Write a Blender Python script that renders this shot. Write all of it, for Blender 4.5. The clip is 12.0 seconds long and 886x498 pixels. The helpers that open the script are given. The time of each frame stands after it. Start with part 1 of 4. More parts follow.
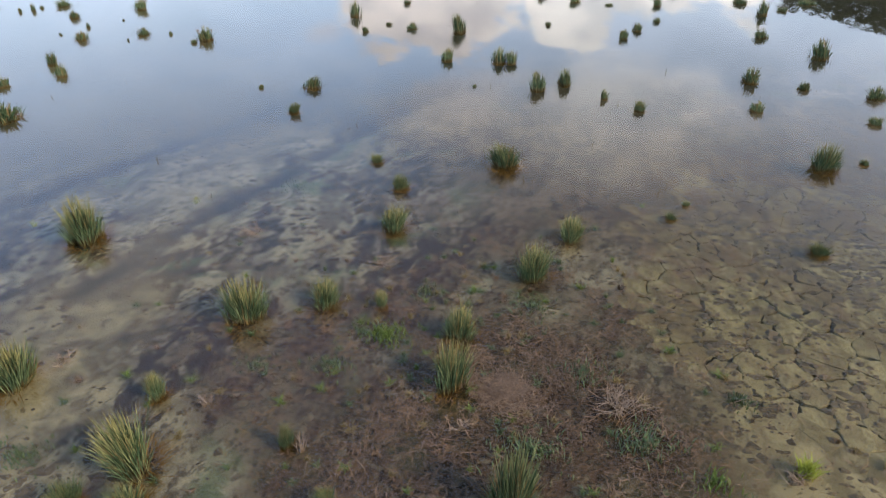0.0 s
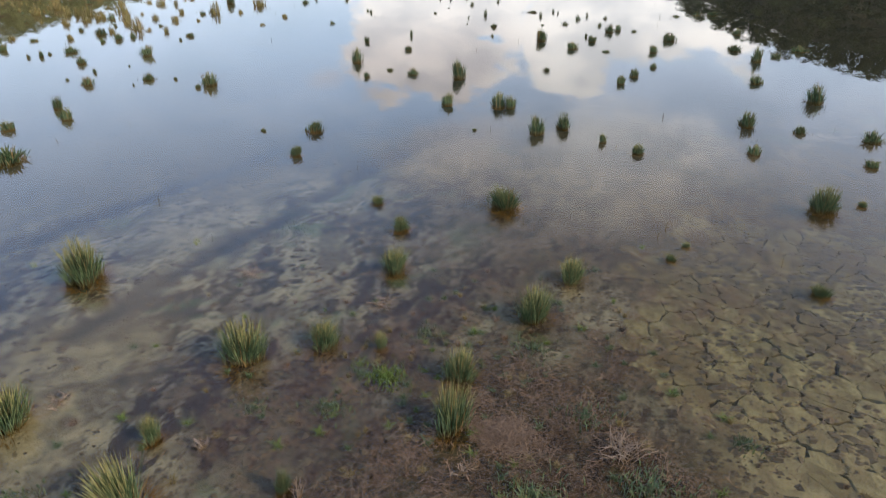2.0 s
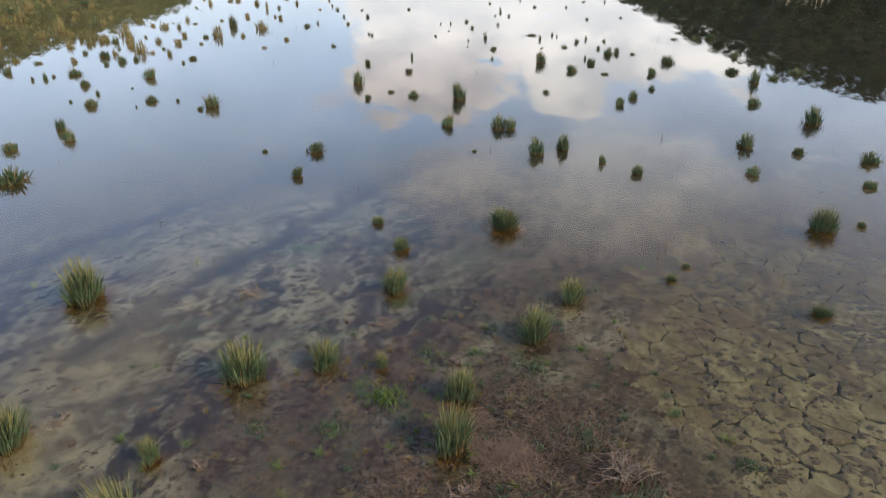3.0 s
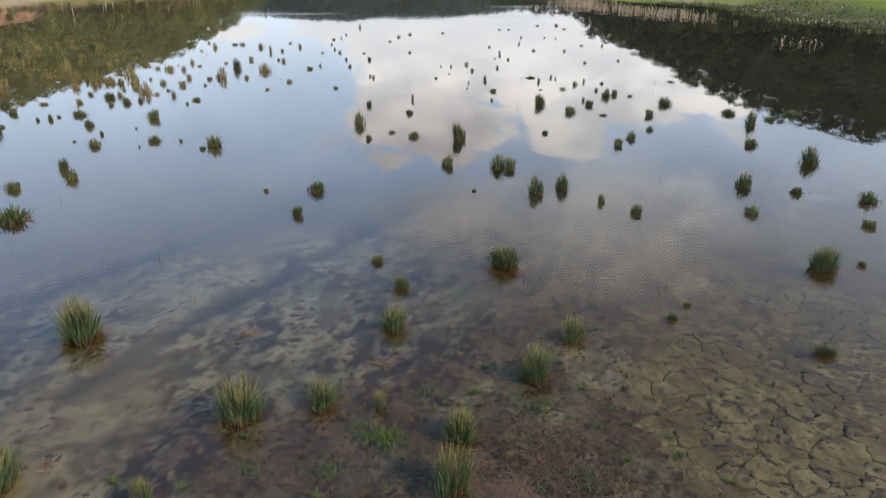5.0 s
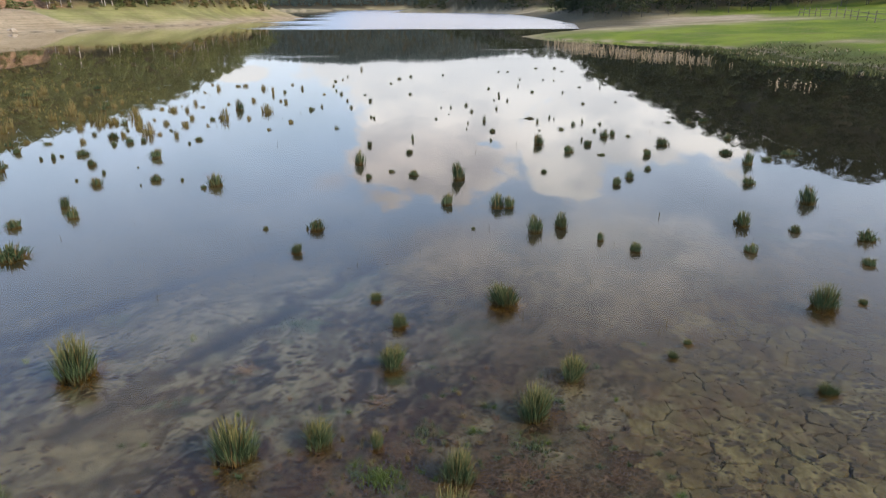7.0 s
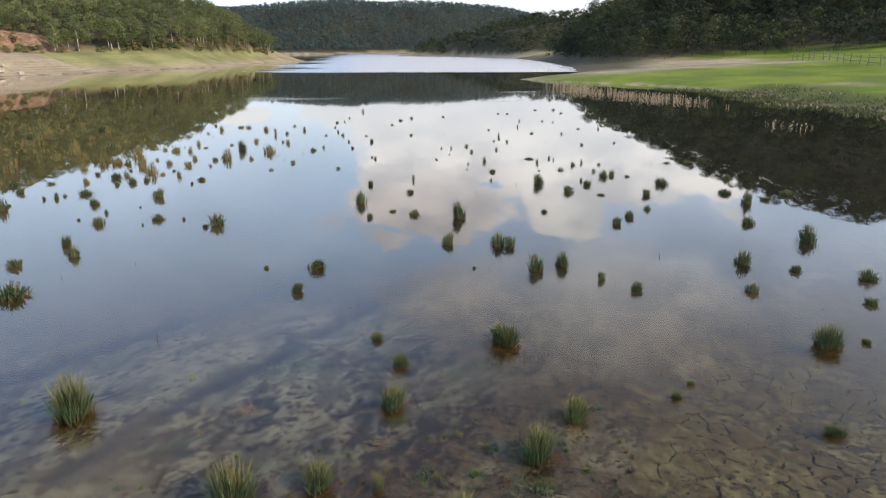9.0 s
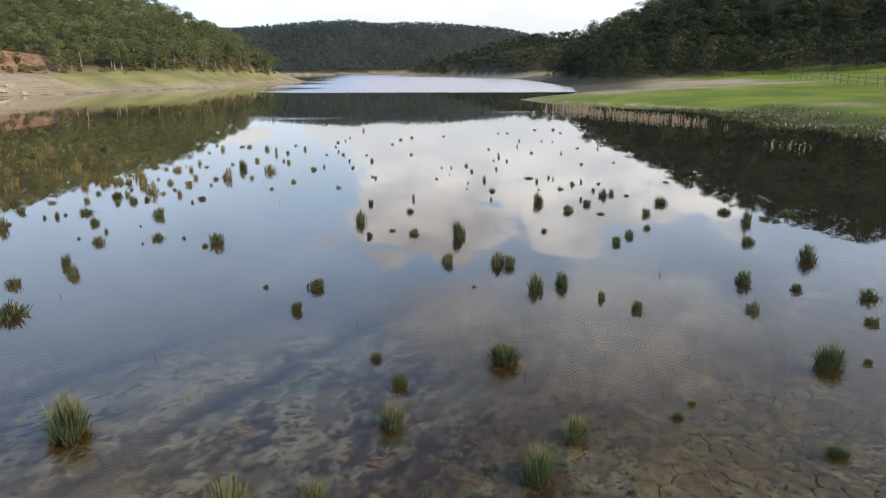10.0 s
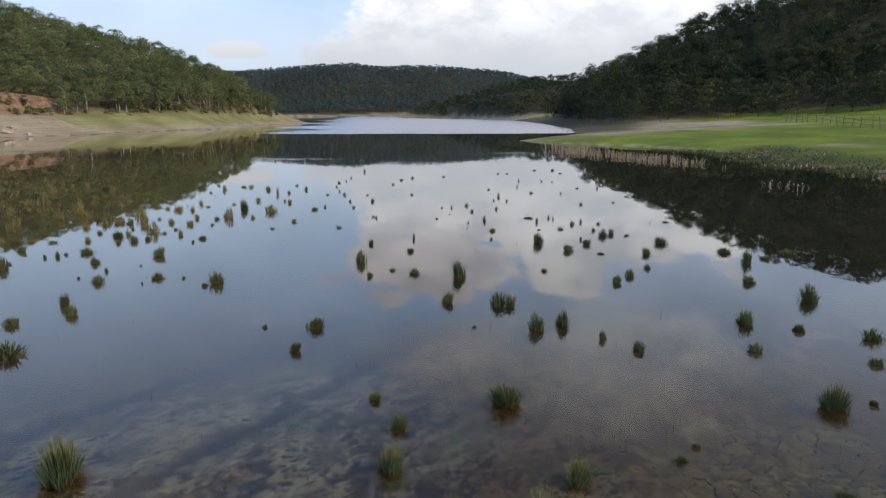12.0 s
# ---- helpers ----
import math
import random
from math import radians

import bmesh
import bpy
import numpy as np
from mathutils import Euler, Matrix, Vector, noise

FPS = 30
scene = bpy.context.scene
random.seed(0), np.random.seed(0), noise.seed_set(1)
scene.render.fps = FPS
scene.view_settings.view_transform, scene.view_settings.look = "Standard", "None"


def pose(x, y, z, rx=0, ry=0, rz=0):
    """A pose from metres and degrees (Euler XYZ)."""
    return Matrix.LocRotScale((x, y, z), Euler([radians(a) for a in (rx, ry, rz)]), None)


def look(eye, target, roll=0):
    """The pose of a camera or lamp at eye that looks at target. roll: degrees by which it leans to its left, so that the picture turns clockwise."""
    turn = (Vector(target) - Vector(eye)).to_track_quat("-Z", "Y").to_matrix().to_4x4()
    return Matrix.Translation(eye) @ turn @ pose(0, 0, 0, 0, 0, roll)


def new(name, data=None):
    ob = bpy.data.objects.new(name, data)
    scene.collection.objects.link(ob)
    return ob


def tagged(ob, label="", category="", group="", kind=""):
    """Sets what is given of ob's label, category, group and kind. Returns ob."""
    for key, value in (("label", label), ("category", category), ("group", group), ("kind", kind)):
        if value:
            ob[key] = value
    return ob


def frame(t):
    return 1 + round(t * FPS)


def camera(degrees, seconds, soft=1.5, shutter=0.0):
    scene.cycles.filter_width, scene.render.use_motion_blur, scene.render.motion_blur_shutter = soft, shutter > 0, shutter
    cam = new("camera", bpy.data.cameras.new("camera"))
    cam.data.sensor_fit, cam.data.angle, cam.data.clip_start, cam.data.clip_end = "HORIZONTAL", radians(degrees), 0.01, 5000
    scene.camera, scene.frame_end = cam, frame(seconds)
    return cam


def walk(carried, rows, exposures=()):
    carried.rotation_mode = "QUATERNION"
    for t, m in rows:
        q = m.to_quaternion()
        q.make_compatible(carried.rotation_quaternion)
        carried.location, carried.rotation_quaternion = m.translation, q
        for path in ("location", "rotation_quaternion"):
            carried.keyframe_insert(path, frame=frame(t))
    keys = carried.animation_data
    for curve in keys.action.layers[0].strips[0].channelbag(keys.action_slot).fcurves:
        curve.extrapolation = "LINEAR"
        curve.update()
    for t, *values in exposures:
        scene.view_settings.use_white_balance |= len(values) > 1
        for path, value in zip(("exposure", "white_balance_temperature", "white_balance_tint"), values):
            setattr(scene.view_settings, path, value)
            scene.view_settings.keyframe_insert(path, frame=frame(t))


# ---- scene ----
cam = camera(66.27, 12.0, soft=1.2)
# seconds, east, north, height, turn, tilt, lean: a hovering drone that tilts its lens up
ROWS = [
    (0.0, 0.000, 0.000, 4.500, 0.000, -31.673, -0.248),
    (0.5, -0.000, 0.005, 4.491, -0.014, -30.800, -0.238),
    (1.0, 0.001, 0.009, 4.484, -0.027, -29.867, -0.226),
    (1.5, 0.001, 0.009, 4.477, -0.023, -28.976, -0.206),
    (2.0, -0.002, 0.004, 4.473, -0.012, -28.050, -0.215),
    (2.5, -0.004, -0.006, 4.471, 0.001, -27.176, -0.227),
    (3.0, -0.005, -0.015, 4.469, 0.001, -26.275, -0.233),
    (5.0, 0.004, -0.008, 4.444, 0.017, -22.923, -0.179),
    (5.5, 0.011, -0.003, 4.433, 0.023, -22.090, -0.156),
    (6.0, 0.020, 0.001, 4.423, 0.012, -21.271, -0.137),
    (6.5, 0.025, 0.001, 4.417, 0.025, -20.458, -0.140),
    (7.0, 0.026, -0.003, 4.412, 0.035, -19.601, -0.157),
    (9.0, 0.012, -0.009, 4.408, 0.038, -16.253, -0.129),
    (9.5, 0.015, -0.007, 4.407, 0.049, -15.473, -0.118),
    (10.0, 0.024, -0.001, 4.403, 0.059, -14.643, -0.105),
    (10.5, 0.030, 0.009, 4.404, 0.054, -13.834, -0.077),
    (11.0, 0.030, 0.015, 4.407, 0.061, -12.962, -0.061),
    (11.5, 0.030, 0.015, 4.404, 0.079, -12.139, -0.058),
    (12.0, 0.030, 0.017, 4.403, 0.083, -11.298, -0.094),
]
walk(cam, [(t, pose(x, y, z, 0, 0, turn) @ pose(0, 0, 0, 90 + tilt) @ pose(0, 0, 0, 0, 0, lean)) for t, x, y, z, turn, tilt, lean in ROWS],
     [(0.0, 0.45, 6500, 10), (1.5, 0.32, 6500, 10), (3.0, 0.17, 6500, 10), (5.0, 0.03, 6500, 10), (7.0, 0.0, 6500, 10), (9.0, 0.0, 6500, 10),
      (10.5, -0.28, 6400, 10), (12.0, -0.62, 6200, 10)])

# ---- light ----
SUN_AZ, SUN_EL = 120.0, 33.0     # degrees clockwise from north (+y), and above the horizon
SKY_STRENGTH, SKY_GAIN = 0.15, 1.25
CLOUD_LIT, CLOUD_DARK, CLOUD_LOW, VEIL, VEIL_RIGHT = (13.2, 12.8, 12.4), (9.0, 9.1, 9.4), (6.6, 6.8, 7.1), (9.0, 11.0, 14.4), (10.6, 12.0, 14.6)


def nodes_of(tree):
    """Short-hand for building a node tree: returns add(kind, inputs, settings) and link(a, b)."""
    tree.nodes.clear()

    def add(kind, ins=None, **settings):
        n = tree.nodes.new(kind)
        if "operation" in settings:
            n.operation = settings["operation"]
        if settings.get("use_clamp"):
            n.use_clamp = True
        if "interpolation_type" in settings:
            n.interpolation_type = settings["interpolation_type"]
        if "data_type" in settings:
            n.data_type, n.blend_type = settings["data_type"], settings["blend_type"]
        if "attribute_name" in settings:
            n.attribute_type, n.attribute_name = "GEOMETRY", settings["attribute_name"]
        for key, value in (ins or {}).items():
            if isinstance(value, bpy.types.NodeSocket):
                tree.links.new(value, n.inputs[key])
            else:
                n.inputs[key].default_value = value
        return n
    return add


def math_node(add, op, a, b=0.0, c=0.0, clamp=False):
    return add("ShaderNodeMath", {0: a, 1: b, 2: c}, operation=op, use_clamp=clamp).outputs[0]


def mapped(add, value, lo, hi, out_lo=0.0, out_hi=1.0, smooth=True):
    return add("ShaderNodeMapRange", {"Value": value, "From Min": lo, "From Max": hi, "To Min": out_lo, "To Max": out_hi},
               interpolation_type="SMOOTHSTEP" if smooth else "LINEAR").outputs["Result"]


def mix_colour(add, fac, a, b, blend="MIX"):
    n = add("ShaderNodeMix", {"Factor": fac}, data_type="RGBA", blend_type=blend)
    for socket, value in ((6, a), (7, b)):
        if isinstance(value, bpy.types.NodeSocket):
            n.id_data.links.new(value, n.inputs[socket])
        else:
            n.inputs[socket].default_value = (*value, 1) if len(value) == 3 else value
    return n.outputs[2]


def noise_of(add, vector, scale, detail=4.0, rough=0.55, distort=0.0):
    return add("ShaderNodeTexNoise", {"Vector": vector, "Scale": scale, "Detail": detail, "Roughness": rough, "Distortion": distort}).outputs["Fac"]


world = bpy.data.worlds.new("sky")
scene.world = world
world.use_nodes = True
add = nodes_of(world.node_tree)
sky = add("ShaderNodeTexSky")
sky.sky_type, sky.sun_disc = "NISHITA", False
sky.sun_elevation, sky.sun_rotation = radians(SUN_EL), radians(SUN_AZ)
sky.air_density, sky.dust_density, sky.ozone_density = 1.0, 1.2, 1.0
way = add("ShaderNodeTexCoord").outputs["Generated"]
axis = add("ShaderNodeSeparateXYZ", {0: way})
az = math_node(add, "ARCTAN2", axis.outputs[0], axis.outputs[1])
el = math_node(add, "ARCSINE", axis.outputs[2])
flat = add("ShaderNodeCombineXYZ", {0: az, 1: math_node(add, "MULTIPLY", el, 1.7), 2: 0.0}).outputs[0]
billow = noise_of(add, flat, 5.5, 9.0, 0.55, 0.25)
shred = noise_of(add, flat, 17.0, 7.0, 0.6)


def bank(az0, el0, wide, high, tall=1.0):
    """How far a direction lies inside one cumulus bank: 1 in its middle, 0 at its rim, less outside."""
    a = math_node(add, "DIVIDE", math_node(add, "SUBTRACT", az, radians(az0)), radians(wide))
    b = math_node(add, "DIVIDE", math_node(add, "SUBTRACT", el, radians(el0)), radians(high))
    r = math_node(add, "SQRT", math_node(add, "ADD", math_node(add, "MULTIPLY", a, a), math_node(add, "MULTIPLY", b, b)))
    return math_node(add, "SUBTRACT", tall, r)


thick = [bank(4.0, 4.0, 15.0, 6.5), bank(-2.0, 3.5, 9.5, 4.6), bank(-4.0, 11.3, 4.6, 5.0), bank(1.2, 10.6, 6.4, 5.0, 1.12), bank(10.0, 10.3, 4.2, 5.0, 1.1), bank(14.0, 8.0, 7.0, 4.8), bank(20.0, 4.0, 14.0, 8.0),
         bank(-16.4, 4.9, 2.6, 0.8, 0.9), bank(48.0, 8.0, 14.0, 7.0, 0.9)]
thin = [bank(15.0, 19.0, 10.0, 3.2, 1.3), bank(2.0, 20.5, 8.0, 3.6, 1.2), bank(14.0, 21.8, 14.0, 4.2, 1.35), bank(-9.5, 13.6, 3.4, 1.4, 0.6), bank(-28.0, 30.0, 12.0, 5.0)]
hole = bank(3.2, 10.8, 2.8, 0.9)


def together(rows):
    most = rows[0]
    for b in rows[1:]:
        most = math_node(add, "MAXIMUM", most, b)
    return most


rag = math_node(add, "ADD", math_node(add, "MULTIPLY", math_node(add, "SUBTRACT", billow, 0.5), 1.6),
                math_node(add, "MULTIPLY", math_node(add, "SUBTRACT", shred, 0.5), 1.0))
solid = math_node(add, "SUBTRACT", math_node(add, "ADD", together(thick), rag), math_node(add, "MULTIPLY", math_node(add, "MAXIMUM", hole, 0.0), 0.9))
cloud = mapped(add, solid, 0.0, 0.24)
wisp = math_node(add, "MULTIPLY", mapped(add, math_node(add, "ADD", together(thin), rag), -0.1, 0.9), 0.62)
cloud = math_node(add, "MAXIMUM", cloud, wisp)
# the banks' sunlit tops and greyer folds
fold = mapped(add, noise_of(add, add("ShaderNodeVectorMath", {0: flat, 1: (0.03, 0.05, 0.0)}, operation="ADD").outputs[0], 9.0, 6.0, 0.6), 0.36, 0.62)
lit = mix_colour(add, fold, CLOUD_DARK, CLOUD_LIT)
# the upper banks stand in the others' shade
lit = mix_colour(add, math_node(add, "MULTIPLY", mapped(add, el, radians(6.5), radians(13.0), 0.0, 0.85), mapped(add, az, radians(2.0), radians(10.0), 1.0, 0.1)), lit, mix_colour(add, 1.0, lit, (0.80, 0.75, 0.755), "MULTIPLY"))
# low banks seen through more haze
lit = mix_colour(add, mapped(add, el, radians(2.5), radians(11.0)), CLOUD_LOW, lit)
blue = mix_colour(add, 1.0, sky.outputs[0], (SKY_GAIN, SKY_GAIN, SKY_GAIN), "MULTIPLY")
# thin high haze over the whole sky
blue = mix_colour(add, math_node(add, "MULTIPLY", mapped(add, el, radians(9.0), radians(26.0)), mapped(add, az, radians(-14.0), radians(12.0), 1.0, 0.0)), blue, mix_colour(add, 1.0, blue, (1.5, 1.8, 2.15), "MULTIPLY"))
haze = math_node(add, "MULTIPLY", mapped(add, billow, 0.25, 0.8, 0.4, 0.7), mapped(add, el, radians(15.0), radians(30.0), 1.0, 0.2))
blue = mix_colour(add, haze, blue, mix_colour(add, mapped(add, az, radians(-4.0), radians(14.0)), VEIL, VEIL_RIGHT))
blue = mix_colour(add, mapped(add, el, radians(2.0), radians(12.0), 0.6, 0.0), blue, CLOUD_LOW)
seen = mix_colour(add, cloud, blue, lit)
add("ShaderNodeOutputWorld", {0: add("ShaderNodeBackground", {0: seen, 1: SKY_STRENGTH}).outputs[0]})

sun = new("sun", bpy.data.lights.new("sun", "SUN"))
sun.data.energy, sun.data.angle, sun.data.color = 3.8, radians(0.6), (1.0, 0.86, 0.68)
sun.matrix_world = look((400 * math.sin(radians(SUN_AZ)), 400 * math.cos(radians(SUN_AZ)), 400 * math.tan(radians(SUN_EL))), (0, 0, 0))

# ---- materials ----


def material(name):
    m = bpy.data.materials.new(name)
    m.use_nodes = True
    return m, nodes_of(m.node_tree)


def finish(add, colour, rough=0.8, height=None, depth=0.01, spec=0.3, through_light=0.0):
    ins = {"Base Color": colour, "Roughness": rough, "Specular IOR Level": spec}
    if height is not None:
        ins["Normal"] = add("ShaderNodeBump", {"Height": height, "Distance": depth, "Strength": 1.0}).outputs[0]
    b = add("ShaderNodeBsdfPrincipled", ins)
    out = b.outputs[0]
    if through_light:
        t = add("ShaderNodeBsdfTranslucent", {"Color": colour})
        out = add("ShaderNodeMixShader", {0: through_light, 1: out, 2: t.outputs[0]}).outputs[0]
    add("ShaderNodeOutputMaterial", {0: out})


def plant_material(name, dark, light, patch=0.5, through_light=0.25, rough=0.6, speck=0.4):
    """Leaves or stems: each piece a little different, and patches of the stand more so."""
    m, add = material(name)
    geo = add("ShaderNodeNewGeometry")
    one = geo.outputs["Random Per Island"]
    ob = add("ShaderNodeObjectInfo").outputs["Random"]
    spot = mapped(add, noise_of(add, geo.outputs["Position"], patch, 3.0), 0.3, 0.7)
    fac = math_node(add, "ADD", math_node(add, "MULTIPLY", one, speck), math_node(add, "MULTIPLY", spot, 0.4))
    tree = add("ShaderNodeAttribute", attribute_name="tree").outputs["Fac"]
    fac = math_node(add, "ADD", math_node(add, "ADD", fac, math_node(add, "MULTIPLY", ob, 0.2)), tree)
    finish(add, mix_colour(add, fac, dark, light), rough, through_light=through_light)
    return m


def rush_material():
    m, add = material("rush_green")
    geo = add("ShaderNodeNewGeometry")
    one, ob = geo.outputs["Random Per Island"], add("ShaderNodeObjectInfo").outputs["Random"]
    up = add("ShaderNodeSeparateXYZ", {0: add("ShaderNodeTexCoord").outputs["Object"]}).outputs[2]
    green = mix_colour(add, math_node(add, "POWER", one, 1.4), (0.020, 0.048, 0.020), (0.225, 0.280, 0.135))
    green = mix_colour(add, mapped(add, ob, 0.0, 1.0, 0.5, 0.0), green, (0.020, 0.042, 0.017))
    tip = mapped(add, math_node(add, "ADD", up, math_node(add, "MULTIPLY", one, 0.35)), 0.60, 1.2, 0.0, 0.9)
    foot = mapped(add, up, 0.0, 0.18, 0.55, 0.0)
    colour = mix_colour(add, math_node(add, "MULTIPLY", tip, mapped(add, ob, 0.1, 0.8, 0.35, 1.0)), green, (0.37, 0.30, 0.105))
    colour = mix_colour(add, foot, colour, (0.16, 0.085, 0.03))
    finish(add, colour, 0.55, through_light=0.3)
    return m


GREEN_STEM = rush_material()
DRY_STEM = plant_material("rush_dry", (0.12, 0.075, 0.027), (0.30, 0.21, 0.085), 2.0)
GOLD_STEM = plant_material("rush_gold", (0.10, 0.10, 0.035), (0.30, 0.23, 0.09), 1.0)
DEAD_BASE = plant_material("rush_dead", (0.085, 0.050, 0.013), (0.24, 0.145, 0.040), 2.0)
TWIG = plant_material("twig_grey", (0.10, 0.070, 0.048), (0.26, 0.19, 0.135), 3.0, 0.0)
MAT_STEM = plant_material("mat_stems", (0.008, 0.005, 0.005), (0.175, 0.112, 0.068), 1.5, 0.0, speck=0.7)
DEBRIS = plant_material("rotten_scraps", (0.009, 0.007, 0.007), (0.092, 0.076, 0.060), 1.5, 0.0, 0.9, speck=0.6)
WEED = plant_material("water_weed", (0.045, 0.07, 0.035), (0.12, 0.165, 0.08), 3.0)
MOSS = plant_material("bright_weed", (0.07, 0.105, 0.02), (0.14, 0.20, 0.045), 3.0)
YELLOW_WEED = plant_material("yellow_weed", (0.16, 0.18, 0.02), (0.34, 0.36, 0.06), 3.0)
REED_PALE = plant_material("reed_pale", (0.26, 0.19, 0.11), (0.56, 0.44, 0.28), 0.3)
MARSH = plant_material("marsh_plants", (0.036, 0.050, 0.014), (0.13, 0.135, 0.045), 0.12)
# left hill's sun and right hill's shade are partly put into these colours
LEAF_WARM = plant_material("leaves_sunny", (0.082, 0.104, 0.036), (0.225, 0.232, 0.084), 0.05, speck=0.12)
LEAF_SHADED = plant_material("leaves_shaded", (0.015, 0.025, 0.008), (0.075, 0.082, 0.026), 0.05, speck=0.12)
# distance haze is put into these paler, bluer leaf colours
LEAF_HAZED = plant_material("leaves_hazed", (0.070, 0.098, 0.090), (0.155, 0.19, 0.16), 0.012, 0.5, speck=0.06)
DARK_BARK = plant_material("bark_dark", (0.05, 0.04, 0.03), (0.13, 0.11, 0.09), 0.3, 0.0)
SHRUB = plant_material("shrub_leaves", (0.11, 0.09, 0.038), (0.28, 0.21, 0.09), 0.1)


def bark_material():
    m, add = material("bark")
    p = add("ShaderNodeNewGeometry").outputs["Position"]
    n = noise_of(add, add("ShaderNodeVectorMath", {0: p, 1: (3, 3, 0.6)}, operation="MULTIPLY").outputs[0], 2.0, 5.0)
    finish(add, mix_colour(add, mapped(add, n, 0.3, 0.7), (0.16, 0.13, 0.11), (0.50, 0.45, 0.40)), 0.9, n, 0.03)
    return m


def wood_material():
    m, add = material("weathered_wood")
    p = add("ShaderNodeNewGeometry").outputs["Position"]
    n = noise_of(add, add("ShaderNodeVectorMath", {0: p, 1: (8, 8, 1)}, operation="MULTIPLY").outputs[0], 3.0, 5.0)
    finish(add, mix_colour(add, n, (0.09, 0.07, 0.055), (0.25, 0.21, 0.17)), 0.85, n, 0.01)
    return m


def stone_material():
    m, add = material("pale_stone")
    p = add("ShaderNodeNewGeometry").outputs["Position"]
    n = noise_of(add, p, 2.2, 7.0, 0.6)
    finish(add, mix_colour(add, mapped(add, n, 0.35, 0.7), (0.26, 0.21, 0.155), (0.48, 0.42, 0.34)), 0.85, n, 0.06)
    return m


def mud_colour(add, p):
    """Olive-grey lake mud with dark silt and algae blotches drawn out along the old ruts; shared by the bed and the plates on it."""
    turned = add("ShaderNodeMapping", {"Vector": p, "Rotation": (0.0, 0.0, radians(-65.0))}).outputs[0]
    turned = add("ShaderNodeMapping", {"Vector": turned, "Scale": (0.70, 1.0, 1.0)}).outputs[0]
    lump = noise_of(add, p, 2.6, 9.0, 0.72, 0.3)
    wide = noise_of(add, turned, 0.5, 5.0, 0.6, 0.3)
    soft = noise_of(add, turned, 2.8, 7.0, 0.62, 0.1)
    grain = noise_of(add, p, 34.0, 5.0, 0.75)
    base = mix_colour(add, mapped(add, soft, 0.34, 0.62), (0.110, 0.101, 0.082), (0.285, 0.268, 0.218))
    # brownish film, then dark sunken patches that gather in places
    base = mix_colour(add, mapped(add, wide, 0.46, 0.62, 0.0, 0.5), base, (0.100, 0.080, 0.066))
    spot = math_node(add, "ADD", noise_of(add, turned, 4.4, 8.0, 0.68, 0.15), math_node(add, "MULTIPLY", math_node(add, "SUBTRACT", wide, 0.5), 0.75))
    base = mix_colour(add, mapped(add, spot, 0.50, 0.59, 0.0, 0.9), base, (0.020, 0.015, 0.019))
    fleck = noise_of(add, turned, 13.0, 6.0, 0.7, 0.2)
    base = mix_colour(add, mapped(add, fleck, 0.50, 0.60, 0.0, 0.75), base, (0.045, 0.036, 0.034))
    base = mix_colour(add, mapped(add, noise_of(add, p, 0.9, 5.0, 0.6, 0.6), 0.56, 0.67, 0.0, 0.6), base, (0.085, 0.135, 0.080))
    base = mix_colour(add, mapped(add, grain, 0.46, 0.64, 0.0, 0.4), base, (0.04, 0.033, 0.028))
    return base, lump, grain


def clay_colour(add, p):
    """Yellow-olive clay of the dried flat, stained by brown algae and washed-in litter."""
    north = add("ShaderNodeSeparateXYZ", {0: p}).outputs[1]
    p = add("ShaderNodeVectorMath", {0: p, 1: (1.0, 0.62, 1.0)}, operation="MULTIPLY").outputs[0]
    lump, grain = noise_of(add, p, 2.6, 9.0, 0.72, 0.3), noise_of(add, p, 34.0, 5.0, 0.75)
    colour = mix_colour(add, mapped(add, noise_of(add, p, 6.0, 8.0, 0.7), 0.36, 0.64), (0.108, 0.096, 0.054), (0.275, 0.250, 0.150))
    colour = mix_colour(add, mapped(add, noise_of(add, p, 1.3, 10.0, 0.78, 0.4), 0.48, 0.60, 0.0, 0.6), colour, (0.082, 0.048, 0.028))
    colour = mix_colour(add, mapped(add, noise_of(add, p, 4.5, 9.0, 0.78, 0.6), 0.51, 0.62, 0.0, 0.75), colour, (0.028, 0.020, 0.015))
    # paler silt at the shallow end, brown algae film where the water is deeper
    colour = mix_colour(add, mapped(add, north, 4.4, 6.0, 0.40, 0.0), colour, (0.315, 0.285, 0.205))
    colour = mix_colour(add, mapped(add, north, 6.0, 8.6, 0.0, 0.95), colour, mix_colour(add, 1.0, colour, (0.64, 0.55, 0.47), "MULTIPLY"))
    colour = mix_colour(add, mapped(add, grain, 0.46, 0.64, 0.0, 0.45), colour, (0.045, 0.034, 0.022))
    return colour, lump, grain


